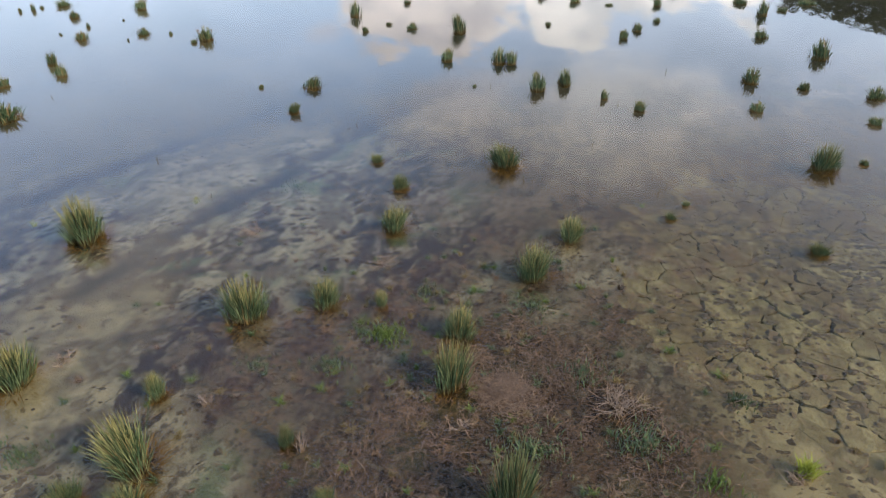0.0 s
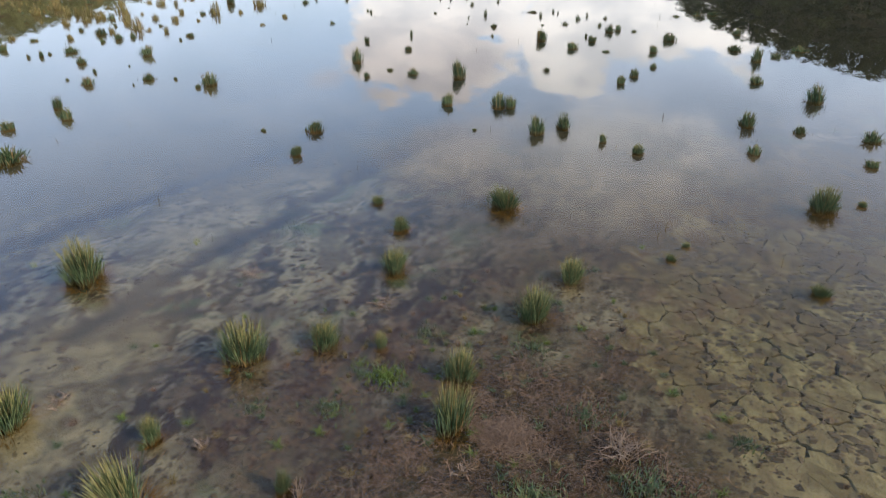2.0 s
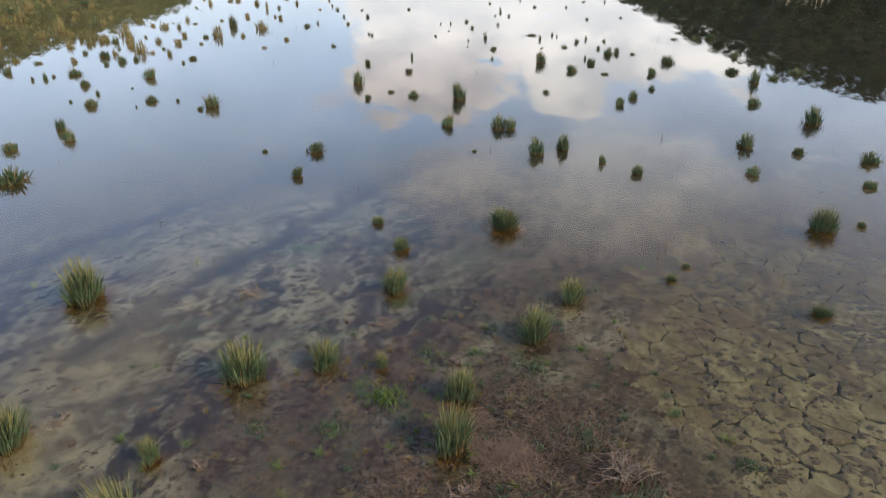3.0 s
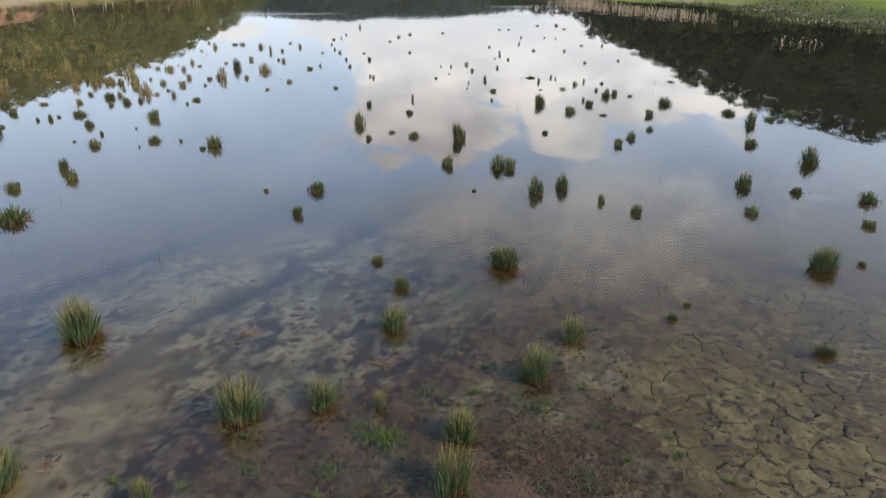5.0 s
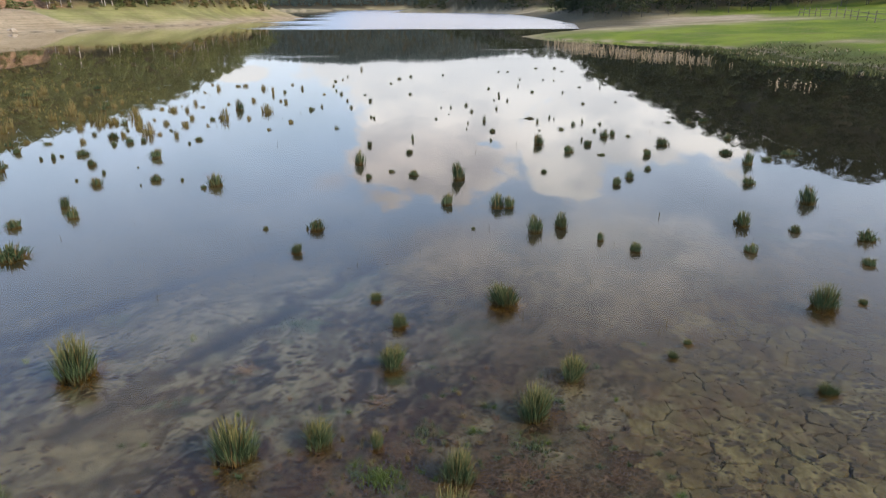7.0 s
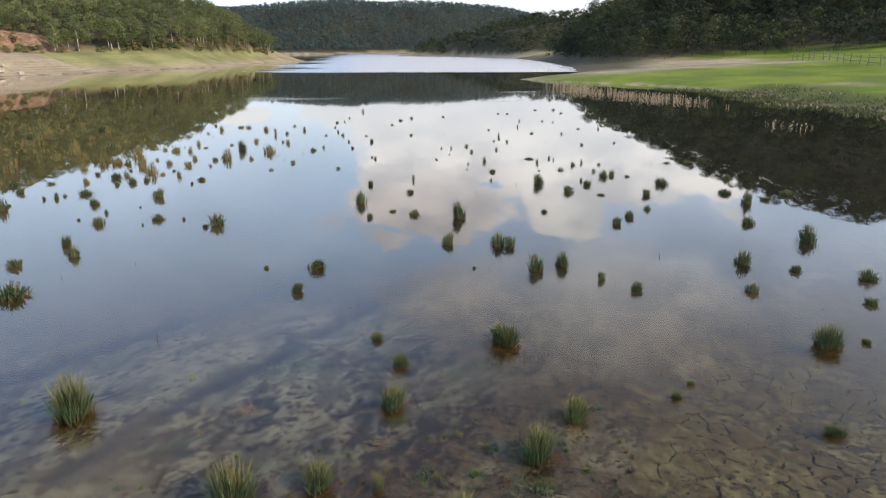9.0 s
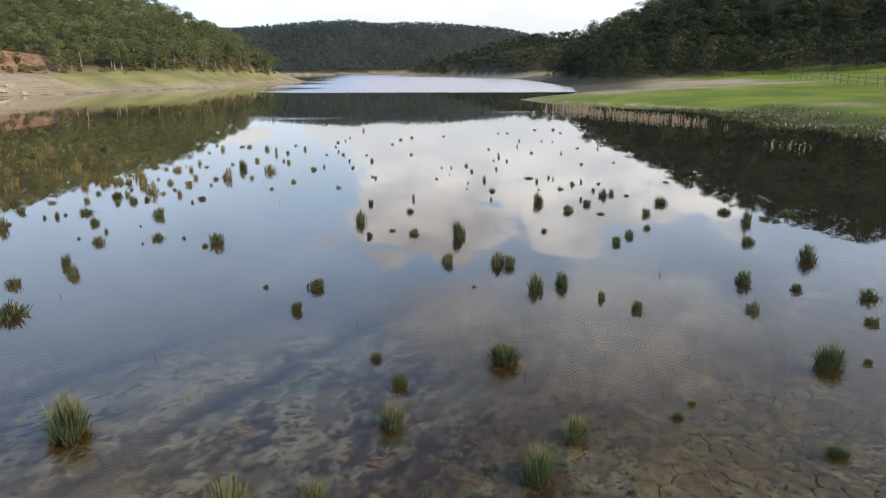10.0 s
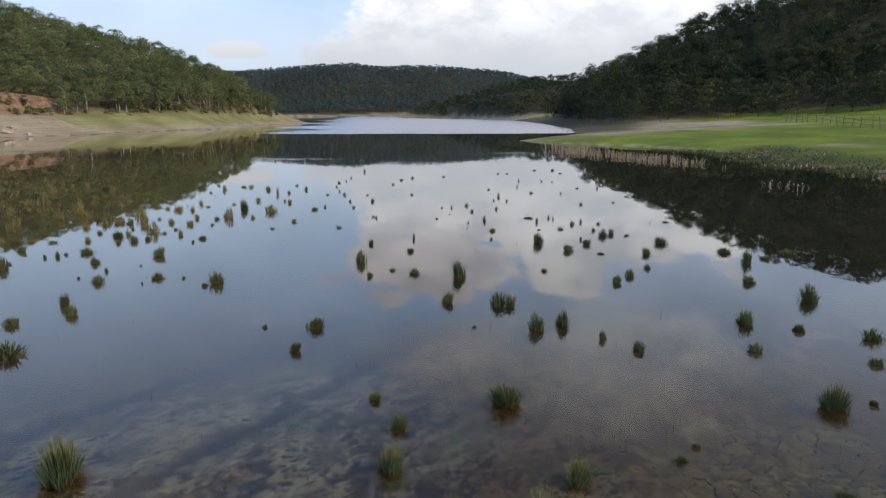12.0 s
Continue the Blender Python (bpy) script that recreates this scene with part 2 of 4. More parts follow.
def ground_material():
    m, add = material("ground")
    p = add("ShaderNodeNewGeometry").outputs["Position"]
    mud, lump, grain = mud_colour(add, p)

    def mask(name):
        return add("ShaderNodeAttribute", attribute_name=name).outputs["Fac"]
    clay, _, _ = clay_colour(add, p)
    mud = mix_colour(add, mask("clay"), mud, clay)
    deep_tone = noise_of(add, p, 0.4, 3.0, 0.5)
    rough_noise = noise_of(add, p, 1.7, 6.0, 0.65)
    # matted dead plants: red-brown litter
    thread = noise_of(add, p, 14.0, 6.0, 0.75, 1.5)
    litter = mix_colour(add, mapped(add, thread, 0.40, 0.62), (0.010, 0.006, 0.006), (0.095, 0.060, 0.040))
    litter = mix_colour(add, mapped(add, rough_noise, 0.50, 0.70, 0.0, 0.7), litter, (0.06, 0.065, 0.03))
    mud = mix_colour(add, mask("film"), mud, mix_colour(add, 1.0, mud, (0.66, 0.57, 0.51), "MULTIPLY"))
    colour = mix_colour(add, mask("litter"), mud, litter)
    broad = noise_of(add, p, 0.09, 5.0, 0.6)
    fine = noise_of(add, p, 0.9, 6.0, 0.7)
    soil = mix_colour(add, mapped(add, broad, 0.35, 0.65), (0.30, 0.228, 0.142), (0.44, 0.35, 0.235))
    soil = mix_colour(add, mapped(add, fine, 0.45, 0.7, 0.0, 0.6), soil, (0.20, 0.17, 0.09))
    # old strand lines left by the falling water
    level = add("ShaderNodeVectorMath", {0: p, 1: (0.04, 0.04, 4.5)}, operation="MULTIPLY").outputs[0]
    soil = mix_colour(add, mapped(add, noise_of(add, level, 1.0, 5.0, 0.7), 0.42, 0.62, 0.0, 0.55), soil, (0.21, 0.165, 0.095))
    grass = mix_colour(add, mapped(add, broad, 0.35, 0.65), (0.095, 0.145, 0.012), (0.19, 0.235, 0.024))
    grass = mix_colour(add, mapped(add, fine, 0.45, 0.72, 0.0, 0.35), grass, (0.19, 0.165, 0.06))
    grass = mix_colour(add, mapped(add, noise_of(add, p, 0.22, 6.0, 0.7), 0.48, 0.66, 0.0, 0.45), grass, (0.17, 0.15, 0.06))
    red = mix_colour(add, mapped(add, fine, 0.35, 0.65), (0.15, 0.085, 0.045), (0.34, 0.21, 0.125))
    # woodland floor colour, also painted where the hill's shadow lies on the bank
    floor_and_shade = mix_colour(add, fine, (0.035, 0.031, 0.016), (0.085, 0.07, 0.038))
    # nearly black outside the weedy side: deep water's light loss put into bed colour
    colour = mix_colour(add, mask("deep"), colour, mix_colour(add, mask("weedy"), mix_colour(add, deep_tone, (0.006, 0.006, 0.004), (0.020, 0.018, 0.012)), mix_colour(add, deep_tone, (0.060, 0.047, 0.022), (0.110, 0.085, 0.040))))
    soft = mix_colour(add, mapped(add, noise_of(add, p, 3.2, 7.0, 0.65, 0.4), 0.36, 0.60), (0.135, 0.118, 0.078), (0.315, 0.285, 0.205))
    soft = mix_colour(add, mapped(add, noise_of(add, p, 5.0, 8.0, 0.7, 0.8), 0.57, 0.64, 0.0, 0.75), soft, (0.050, 0.040, 0.030))
    colour = mix_colour(add, math_node(add, "MULTIPLY", mask("pale"), 0.9), colour, soft)
    colour = mix_colour(add, mask("silt"), colour, (0.022, 0.018, 0.017))
    colour = mix_colour(add, mask("soil"), colour, soil)
    colour = mix_colour(add, mask("grass"), colour, grass)
    colour = mix_colour(add, mask("red"), colour, red)
    colour = mix_colour(add, mask("woods"), colour, floor_and_shade)
    height = math_node(add, "ADD", lump, math_node(add, "MULTIPLY", grain, 0.35))
    finish(add, colour, 0.9, height, 0.08, 0.15)
    return m


def mud_plate_material():
    m, add = material("mud_plate")
    p = add("ShaderNodeNewGeometry").outputs["Position"]
    colour, lump, grain = clay_colour(add, p)
    one = add("ShaderNodeObjectInfo").outputs["Random"]
    colour = mix_colour(add, mapped(add, one, 0.0, 1.0, 0.0, 0.35), colour, (0.10, 0.083, 0.046))
    finish(add, colour, 0.9, math_node(add, "ADD", lump, math_node(add, "MULTIPLY", grain, 0.4)), 0.06, 0.15)
    return m


def water_material():
    """Still lake water: a mirror by Fresnel over a faintly brown clear body; ruffled by wind far out."""
    m, add = material("lake_water")
    p = add("ShaderNodeNewGeometry").outputs["Position"]
    xyz = add("ShaderNodeSeparateXYZ", {0: p})
    drift = noise_of(add, add("ShaderNodeVectorMath", {0: p, 1: (0.012, 0.03, 0.0)}, operation="MULTIPLY").outputs[0], 1.0, 4.0, 0.6)
    edge = math_node(add, "ADD", xyz.outputs[1], math_node(add, "MULTIPLY", math_node(add, "SUBTRACT", drift, 0.5), 24.0))
    side = math_node(add, "ADD", math_node(add, "ADD", xyz.outputs[0], math_node(add, "MULTIPLY", xyz.outputs[1], 0.12)), math_node(add, "MULTIPLY", math_node(add, "SUBTRACT", drift, 0.5), 60.0))
    wind = math_node(add, "MULTIPLY", mapped(add, edge, 148.0, 158.0), mapped(add, side, -30.0, -12.0))
    streak = noise_of(add, add("ShaderNodeVectorMath", {0: p, 1: (0.5, 1.8, 0.0)}, operation="MULTIPLY").outputs[0], 1.0, 5.0, 0.6, 0.4)
    calm = noise_of(add, add("ShaderNodeVectorMath", {0: p, 1: (0.03, 0.10, 0.0)}, operation="MULTIPLY").outputs[0], 1.0, 3.0, 0.6)
    gust = mapped(add, calm, 0.56, 0.70, 0.0, 1.0)
    far = mapped(add, xyz.outputs[1], 26.0, 60.0)
    depth = math_node(add, "ADD", 0.0, math_node(add, "MULTIPLY", math_node(add, "MULTIPLY", gust, far), 0.005))
    bump = add("ShaderNodeBump", {"Height": streak, "Strength": 1.0, "Distance": depth}).outputs[0]
    rough = math_node(add, "ADD", mapped(add, wind, 0.0, 1.0, 0.0, 0.20, False), mapped(add, xyz.outputs[1], 22.0, 80.0, 0.0, 0.03))
    mirror = add("ShaderNodeBsdfGlossy", {"Color": mix_colour(add, wind, (1.0, 1.0, 1.0), (0.84, 0.83, 0.85)), "Roughness": rough, "Normal": bump})
    body = add("ShaderNodeBsdfTransparent", {"Color": (0.880, 0.83, 0.675, 1)})
    slant = add("ShaderNodeLayerWeight", {"Blend": 0.5}).outputs["Facing"]
    fres = math_node(add, "ADD", 0.02, math_node(add, "MULTIPLY", 0.98, math_node(add, "POWER", slant, 5.0)))
    add("ShaderNodeOutputMaterial", {0: add("ShaderNodeMixShader", {0: fres, 1: body.outputs[0], 2: mirror.outputs[0]}).outputs[0]})
    return m


GROUND, PLATE, WATER, BARK, WOOD, STONE = ground_material(), mud_plate_material(), water_material(), bark_material(), wood_material(), stone_material()

# ---- mesh helpers ----


def mesh_of(name, verts, faces, mat, smooth=False):
    me = bpy.data.meshes.new(name)
    me.from_pydata(np.asarray(verts).tolist(), [], np.asarray(faces).tolist() if isinstance(faces, np.ndarray) else faces)
    me.materials.append(mat)
    if smooth:
        me.shade_smooth()
    return me


def triangles(name, tris, mat):
    """A mesh of loose triangles from an array of shape (n, 3, 3)."""
    tris = np.asarray(tris, dtype=np.float32)
    n = len(tris)
    me = bpy.data.meshes.new(name)
    me.vertices.add(3 * n)
    me.vertices.foreach_set("co", tris.reshape(-1))
    me.loops.add(3 * n)
    me.loops.foreach_set("vertex_index", np.arange(3 * n, dtype=np.int32))
    me.polygons.add(n)
    me.polygons.foreach_set("loop_start", np.arange(0, 3 * n, 3, dtype=np.int32))
    me.update(calc_edges=True)
    me.materials.append(mat)
    return me


def part(name, me, parent, label=""):
    ob = new(name, me)
    ob.parent = parent
    return tagged(ob, label)


# ---- the lie of the land ----
SHORE = [(-18, -20), (-45, 0), (-68, 55), (-82, 108), (-84, 126), (-80, 139), (-74, 154), (-79, 164), (-71, 182), (-64, 205), (-66, 235), (-72, 270),
         (-66, 300), (-62, 330), (-120, 420), (-240, 600), (-280, 850), (-200, 1080), (-90, 1150), (-20, 1120), (-60, 930), (0, 800), (-22, 700), (-52, 668), (-40, 640), (10, 600), (36, 540), (45, 470), (44, 390),
         (42, 300), (37, 205), (30.5, 158), (23, 132), (12.0, 113), (12.6, 110), (18, 102), (26.8, 91.5), (32, 79), (33, 70), (31.5, 58), (34, 46),
         (36, 20), (26, -12), (4, -24)]
# crest lines: x, y, height of the ground; how far the slope runs out, and how far from the water it starts and is whole
HILLS = [
    ([(-420, 300, 52), (-250, 262, 44), (-165, 256, 33.5), (-140, 262, 26.5), (-122, 272, 20.7), (-110, 280, 18), (-98, 286, 13.5), (-87, 292, 12), (-78, 298, 9), (-70, 306, 4)], 105, 10, 25),
    ([(44, 294, 4), (50, 291, 8), (58, 289, 12), (66, 286, 15.5), (78, 285, 20), (90, 285, 25), (102, 285, 31), (111, 285, 33.5), (123, 283, 36.5), (142, 270, 42), (172, 255, 46), (260, 220, 56), (420, 150, 60)], 110, 3, 18),
    ([(-26, 660, 0), (3, 655, 4), (22, 650, 9), (58, 630, 17), (95, 600, 24), (122, 590, 26), (180, 560, 35), (300, 520, 42)], 130, 3, 22),
    ([(-1500, 1450, 86), (-700, 1500, 84), (-430, 1500, 81), (-345, 1500, 88), (-200, 1500, 97), (-150, 1500, 90), (-20, 1500, 91), (108, 1500, 80),
      (225, 1500, 60), (420, 1450, 56), (900, 1400, 66)], 370, 8, 40),
]


RUTS = [[(0.2, 14.5, 0), (-0.9, 12.46, 0), (-2.5, 9.7, 0), (-3.6, 7.9, 0), (-4.3, 6.4, 0)], [(-2.2, 14.5, 0), (-4.7, 10.9, 0), (-6.6, 8.4, 0), (-8.2, 6.2, 0)]]


def to_line(x, y, line):
    """Distance from points to a polyline, and the value of the line's last column at the nearest place."""
    best, value = np.full(x.shape, 1e9), np.zeros(x.shape)
    for a, b in zip(line[:-1], line[1:]):
        ex, ey = b[0] - a[0], b[1] - a[1]
        s = np.clip(((x - a[0]) * ex + (y - a[1]) * ey) / (ex * ex + ey * ey), 0, 1)
        d = np.hypot(x - a[0] - s * ex, y - a[1] - s * ey)
        value = np.where(d < best, a[-1] + s * (b[-1] - a[-1]), value)
        best = np.minimum(best, d)
    return best, value


def to_shore(x, y):
    """Signed distance to the waterline: positive on land."""
    ring = SHORE + SHORE[:1]
    d, _ = to_line(x, y, ring)
    inside = np.zeros(x.shape, bool)
    for (ax, ay), (bx, by) in zip(ring[:-1], ring[1:]):
        cross = (ay > y) != (by > y)
        inside ^= cross & (x < ax + (y - ay) / (by - ay if by != ay else 1e-9) * (bx - ax))
    return np.where(inside, -d, d)


def ramp(v, lo, hi):
    s = np.clip((v - lo) / (hi - lo), 0, 1)
    return s * s * (3 - 2 * s)


def wavy(x, y, scale, seed=0.0):
    """Smooth uneven values between about -1 and 1."""
    a = np.sin(x / scale + seed) * np.cos(y / scale * 1.13 + 2.1 * seed) + 0.5 * np.sin(x / scale * 2.3 + y / scale * 1.7 + seed * 3)
    return (a + 0.35 * np.sin(x / scale * 4.7 - y / scale * 3.9 + seed)) / 1.6


def cracked(x, y):
    """Above nought inside the flat that dried and cracked before the water came back."""
    return 1.1 - np.hypot((x - 4.65) / 2.15, (y - 6.5) / 2.7) + 0.25 * wavy(x, y, 0.8, 0.5)


def ruts(x, y):
    """Two old wheel ruts across the bed: 1 in the rut, 0 outside."""
    out = np.zeros(np.shape(x))
    for line in RUTS:
        far, _ = to_line(x, y, line)
        out = np.maximum(out, 1 - ramp(far + 0.08 * wavy(x, y, 0.5, 0.8) + 0.07 * wavy(x, y, 0.21, 1.9), 0.04, 0.27))
    return out


def land(x, y):
    """Height of the ground, and its cover: hill height and distance to the shore."""
    x, y = np.asarray(x, float), np.asarray(y, float)
    d = to_shore(x, y)
    r = np.hypot(x, y - 4)
    d = d + 0.7 * wavy(x, y, 9.0, 0.4) * ramp(r, 30, 60)
    bed = -(0.035 + 0.022 * np.maximum(r - 4, 0) + 0.06 * np.maximum(-x - 4, 0) * ramp(-x, 4, 12) * 0.3)
    bed = bed - 0.09 * ramp(cracked(x, y), 0.05, 0.15) - 0.06 * ruts(x, y)
    bed = np.maximum(bed, -0.8) * np.clip(-d / 4.0, 0.0, 1.0)
    left = x < 0
    near_bank = np.where(left, 4.2 * ramp(d, -0.5, 17) + 0.02 * np.maximum(d - 15, 0),
                         0.9 * ramp(d, -0.3, 5) * 0.45 + 0.055 * np.maximum(d, 0))
    near_bank = near_bank + np.where(left, 4.5 * ramp(d + 2 * wavy(x, y, 5.0, 0.3), 19, 29) * (1 - ramp(y, 172, 190)), 0)
    bank_z = np.where(y > 450, 3.5 * ramp(d, 0, 25), np.minimum(near_bank, 11.0))
    z = np.where(d < 0, bed, bank_z)
    hill = np.zeros(x.shape)
    for crest, run, start, whole in HILLS:
        far, top = to_line(x, y, crest)
        hill = np.maximum(hill, top * (1 - ramp(far, 0, run)) * ramp(d, start, whole))
    z = z + hill + ramp(hill, 1, 12) * 1.2 * wavy(x, y, 21.0, 1.7)
    z = z + 6.0 * wavy(x, y, 75.0, 0.8) * ramp(hill, 8, 40) * (1 - ramp(hill, 66, 84)) * (y > 1000)
    z = z + np.where(d > 1, 0.12 * wavy(x, y, 3.1, 2.0) * ramp(d, 1, 8), 0)
    return z, hill, d


def height_at(x, y):
    return float(land(np.array([x]), np.array([y]))[0][0])


def build_ground():
    front = np.arange(-46, 46.01, 0.22)
    back = np.concatenate([np.arange(48, 180, 3.0), np.arange(-180, -46, 3.0)])
    ang = np.radians(np.concatenate([front, back]))
    rad = [0.6]
    while rad[-1] < 4600:
        rad.append(rad[-1] * 1.021 + 0.01)
    rad = np.array(rad)
    A, R = np.meshgrid(ang, rad)
    X, Y = (R * np.sin(A)).ravel(), (R * np.cos(A)).ravel()
    z, hill, d = land(X, Y)
    n, k = len(rad), len(ang)
    i, j = np.meshgrid(np.arange(n - 1), np.arange(k), indexing="ij")
    j2 = (j + 1) % k
    faces = np.stack([i * k + j, i * k + j2, (i + 1) * k + j2, (i + 1) * k + j], -1).reshape(-1, 4)
    verts = np.stack([X, Y, z], 1)
    centre = len(verts)
    verts = np.vstack([verts, [0, 0, height_at(0, 0)]])
    faces = faces[:, ::-1].tolist() + [[centre, (q + 1) % k, q] for q in range(k)]
    me = mesh_of("ground", verts, faces, GROUND, smooth=True)
    X, Y, d, hill = np.append(X, 0), np.append(Y, 0), np.append(d, -9), np.append(hill, 0)
    w = wavy(X, Y, 6.0, 0.9)
    ragged = 0.5 * wavy(X, Y, 0.45, 0.2) + 0.5 * wavy(X, Y, 1.1, 1.2)
    litter = ramp(1.15 - np.hypot((X - 0.35) / 2.9, (Y - 4.3) / 3.3) + 0.6 * ragged, 0.0, 0.7) * 0.9
    litter = np.maximum(litter, 0.42 * ramp(1.1 - np.hypot((X - 1.6 - 0.25 * (Y - 8.5)) / 2.3, (Y - 8.6) / 3.2) + 0.6 * ragged, 0.0, 0.8))
    grass = np.where(X > 0, ramp(d + w, 0.3, 1.5), ramp(d + 1.5 * w, 3.0, 8.0) * 0.55 * ramp(Y - 0.6 * d + 4 * w, 148, 158)) * (1 - ramp(hill, 1.5, 6))
    tan = np.exp(-((X - 0.36 * Y) / 15) ** 2 - ((Y - 158 + 3 * w) / 22) ** 2) + 0.5 * np.exp(-((X - 42) / 8) ** 2 - ((Y - 72 + 4 * w) / 4) ** 2)
    grass = np.where(X > 0, grass * (1 - ramp(tan, 0.25, 0.6)) * (1 - 0.85 * ramp(Y + 3 * w - 0.25 * np.maximum(X - 40, 0), 104, 117) * (1 - ramp(X, 58, 70))), grass) * np.where(Y > 300, 0.45, 1)
    red = np.where(X < 0, ramp(d + w, 17, 20) * (1 - ramp(d, 34, 40)) * (1 - ramp(Y + 5 * w, 178, 190)), 0)
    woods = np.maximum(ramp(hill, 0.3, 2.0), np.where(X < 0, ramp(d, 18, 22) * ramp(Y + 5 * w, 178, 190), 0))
    # shadow at the right hill's foot, painted with the floor colour
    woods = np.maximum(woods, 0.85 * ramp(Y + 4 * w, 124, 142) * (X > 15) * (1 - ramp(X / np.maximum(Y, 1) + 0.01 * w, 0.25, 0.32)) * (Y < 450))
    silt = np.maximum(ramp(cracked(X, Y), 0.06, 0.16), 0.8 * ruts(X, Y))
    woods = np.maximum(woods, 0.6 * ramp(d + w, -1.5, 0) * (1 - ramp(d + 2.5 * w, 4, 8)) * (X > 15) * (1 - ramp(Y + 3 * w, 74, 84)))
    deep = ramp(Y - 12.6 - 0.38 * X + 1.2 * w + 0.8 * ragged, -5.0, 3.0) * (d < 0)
    clay = ramp(X - 2.3 - 0.12 * (Y - 6.0) + 0.7 * ragged, -0.5, 0.7) * (1 - ramp(Y - 0.3 * X + ragged, 8.5, 11.5))
    clay = clay * (1 - 0.75 * ramp(X - 3.3 - 0.5 * (Y - 4.0) + 0.4 * ragged, -0.3, 0.9) * (1 - ramp(Y, 5.0, 6.2)))
    film = 0.95 * ramp(Y - 0.2 * ragged, 6.2, 8.6) * ramp(X + 0.5 * ragged, -2.0, 1.5)
    weedy = 1 - ramp(X + 0.30 * Y + 2.0 * ragged, -3.0, 5.0)
    pale = ramp(X - 2.7 - 0.55 * (Y - 4.2) + 0.45 * ragged, -0.3, 0.7) * (1 - ramp(Y, 4.8, 6.4))
    pale = np.maximum(pale, 0.7 * ramp(1.0 - np.hypot((X + 4.3) / 1.5, (Y - 5.0) / 2.2) + 0.3 * ragged, 0.0, 0.5))
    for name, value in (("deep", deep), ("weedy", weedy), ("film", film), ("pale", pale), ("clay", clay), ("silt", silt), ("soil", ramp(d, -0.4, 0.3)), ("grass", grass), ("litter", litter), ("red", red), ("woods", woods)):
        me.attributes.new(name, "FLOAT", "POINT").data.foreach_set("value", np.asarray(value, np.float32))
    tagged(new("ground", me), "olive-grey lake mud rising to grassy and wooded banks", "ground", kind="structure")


build_ground()
water = new("water", mesh_of("water", [(-600, -40, 0), (600, -40, 0), (600, 1400, 0), (-600, 1400, 0)], [(0, 1, 2, 3)], WATER))
tagged(water, "still shallow lake water mirroring hills and clouds", "water", kind="structure")

# ---- rush tufts ----


def blades(rng, count, base, spread, tall, wide, droop=0.25, dome=0.0, vary=0.55):
    """Bent, tapering stems as triangles: three short lengths each."""
    out = []
    ang, rad = rng.uniform(0, 2 * math.pi, count), base * np.sqrt(rng.uniform(0, 1, count))
    high = tall * (1 - dome * (rad / max(base, 1e-6)) ** 2) * (1 - vary * rng.uniform(0, 1, count) ** 1.1)
    lean = spread * (rad / max(base, 1e-6)) * rng.uniform(0.5, 1.15, count) + rng.normal(0, 0.09, count)
    for a, r, h, l in zip(ang, rad, high, lean):
        o = np.array([r * math.cos(a), r * math.sin(a), -0.05])
        away = np.array([math.cos(a + rng.normal(0, 0.35)), math.sin(a + rng.normal(0, 0.35)), 0])
        t = rng.uniform(0, math.pi)
        side = np.array([math.cos(t), math.sin(t), 0]) * wide * rng.uniform(0.7, 1.2) * 0.5
        pts = [o + away * l * (s ** (1 + droop * 2)) + np.array([0, 0, (h + 0.05) * (s - 0.12 * droop * s * s)]) for s in (0, 0.4, 0.75, 1.0)]
        w = (1.0, 0.9, 0.6)
        for k in range(2):
            p, q = pts[k], pts[k + 1]
            out += [(p - side * w[k], p + side * w[k], q + side * w[k + 1]), (p - side * w[k], q + side * w[k + 1], q - side * w[k + 1])]
        out.append((pts[2] - side * w[2], pts[2] + side * w[2], pts[3]))
    return np.array(out)


def rush_meshes(seed, n, w, gold=False):
    """One tuft of unit width and unit height: green stems, dry stems and the dead base in the water."""
    rng = np.random.default_rng(seed)
    dense = n > 100
    lop = rng.uniform(-0.16, 0.16, 2)
    fans = []
    for f in range(5 if dense else 4):      # a tuft is a few fans that grew into one another
        a, r = rng.uniform(0, 6.28), (0.0 if f == 0 else rng.uniform(0.10, 0.24))
        tall = 1.12 if f == 0 else rng.uniform(0.5, 1.0)
        fan = blades(rng, n // (2 if f == 0 else 7), 0.19 if n > 300 else 0.20, (0.24 if n > 300 else 0.10) * tall, tall, w, 0.12, 0.10 if n > 300 else 0.35, 0.55 if n > 300 else 0.75)
        k = (0.4 if n > 300 else 0.2) * r
        fan[:, :, 0] += math.cos(a) * (r + k * np.maximum(fan[:, :, 2], 0))
        fan[:, :, 1] += math.sin(a) * (r + k * np.maximum(fan[:, :, 2], 0))
        fans.append(fan)
    green = np.concatenate(fans)
    dry = blades(rng, n // 7, 0.22, 0.26 if n > 300 else 0.13, 1.05, w * 0.8, 0.2, 0.25)
    dead = blades(rng, n if dense else n // 2, 0.36 if dense else 0.2, 0.26, 0.09, w, 0.6)
    dead[:, :, 2] -= 0.085
    wide = np.ptp(np.percentile(green[:, 2, :2], (4, 96), axis=0), axis=0).mean()
    for t in (green, dry):
        t[:, :, :2] /= wide * 1.28
    dead[:, :, :2] *= (0.56 if n > 300 else 0.42) / np.percentile(np.abs(dead[:, 2, :2]), 90)
    for t in (green, dry):
        t[:, :, 0] += lop[0] * np.abs(t[:, :, 2]) ** 1.5 * (t[:, :, 2] > 0)
        t[:, :, 1] += lop[1] * np.abs(t[:, :, 2]) ** 1.5 * (t[:, :, 2] > 0)
    return triangles("rush_stems", green, GOLD_STEM if gold else GREEN_STEM), triangles("dry_stems", dry, DRY_STEM), triangles("dead_base", dead, DEAD_BASE)


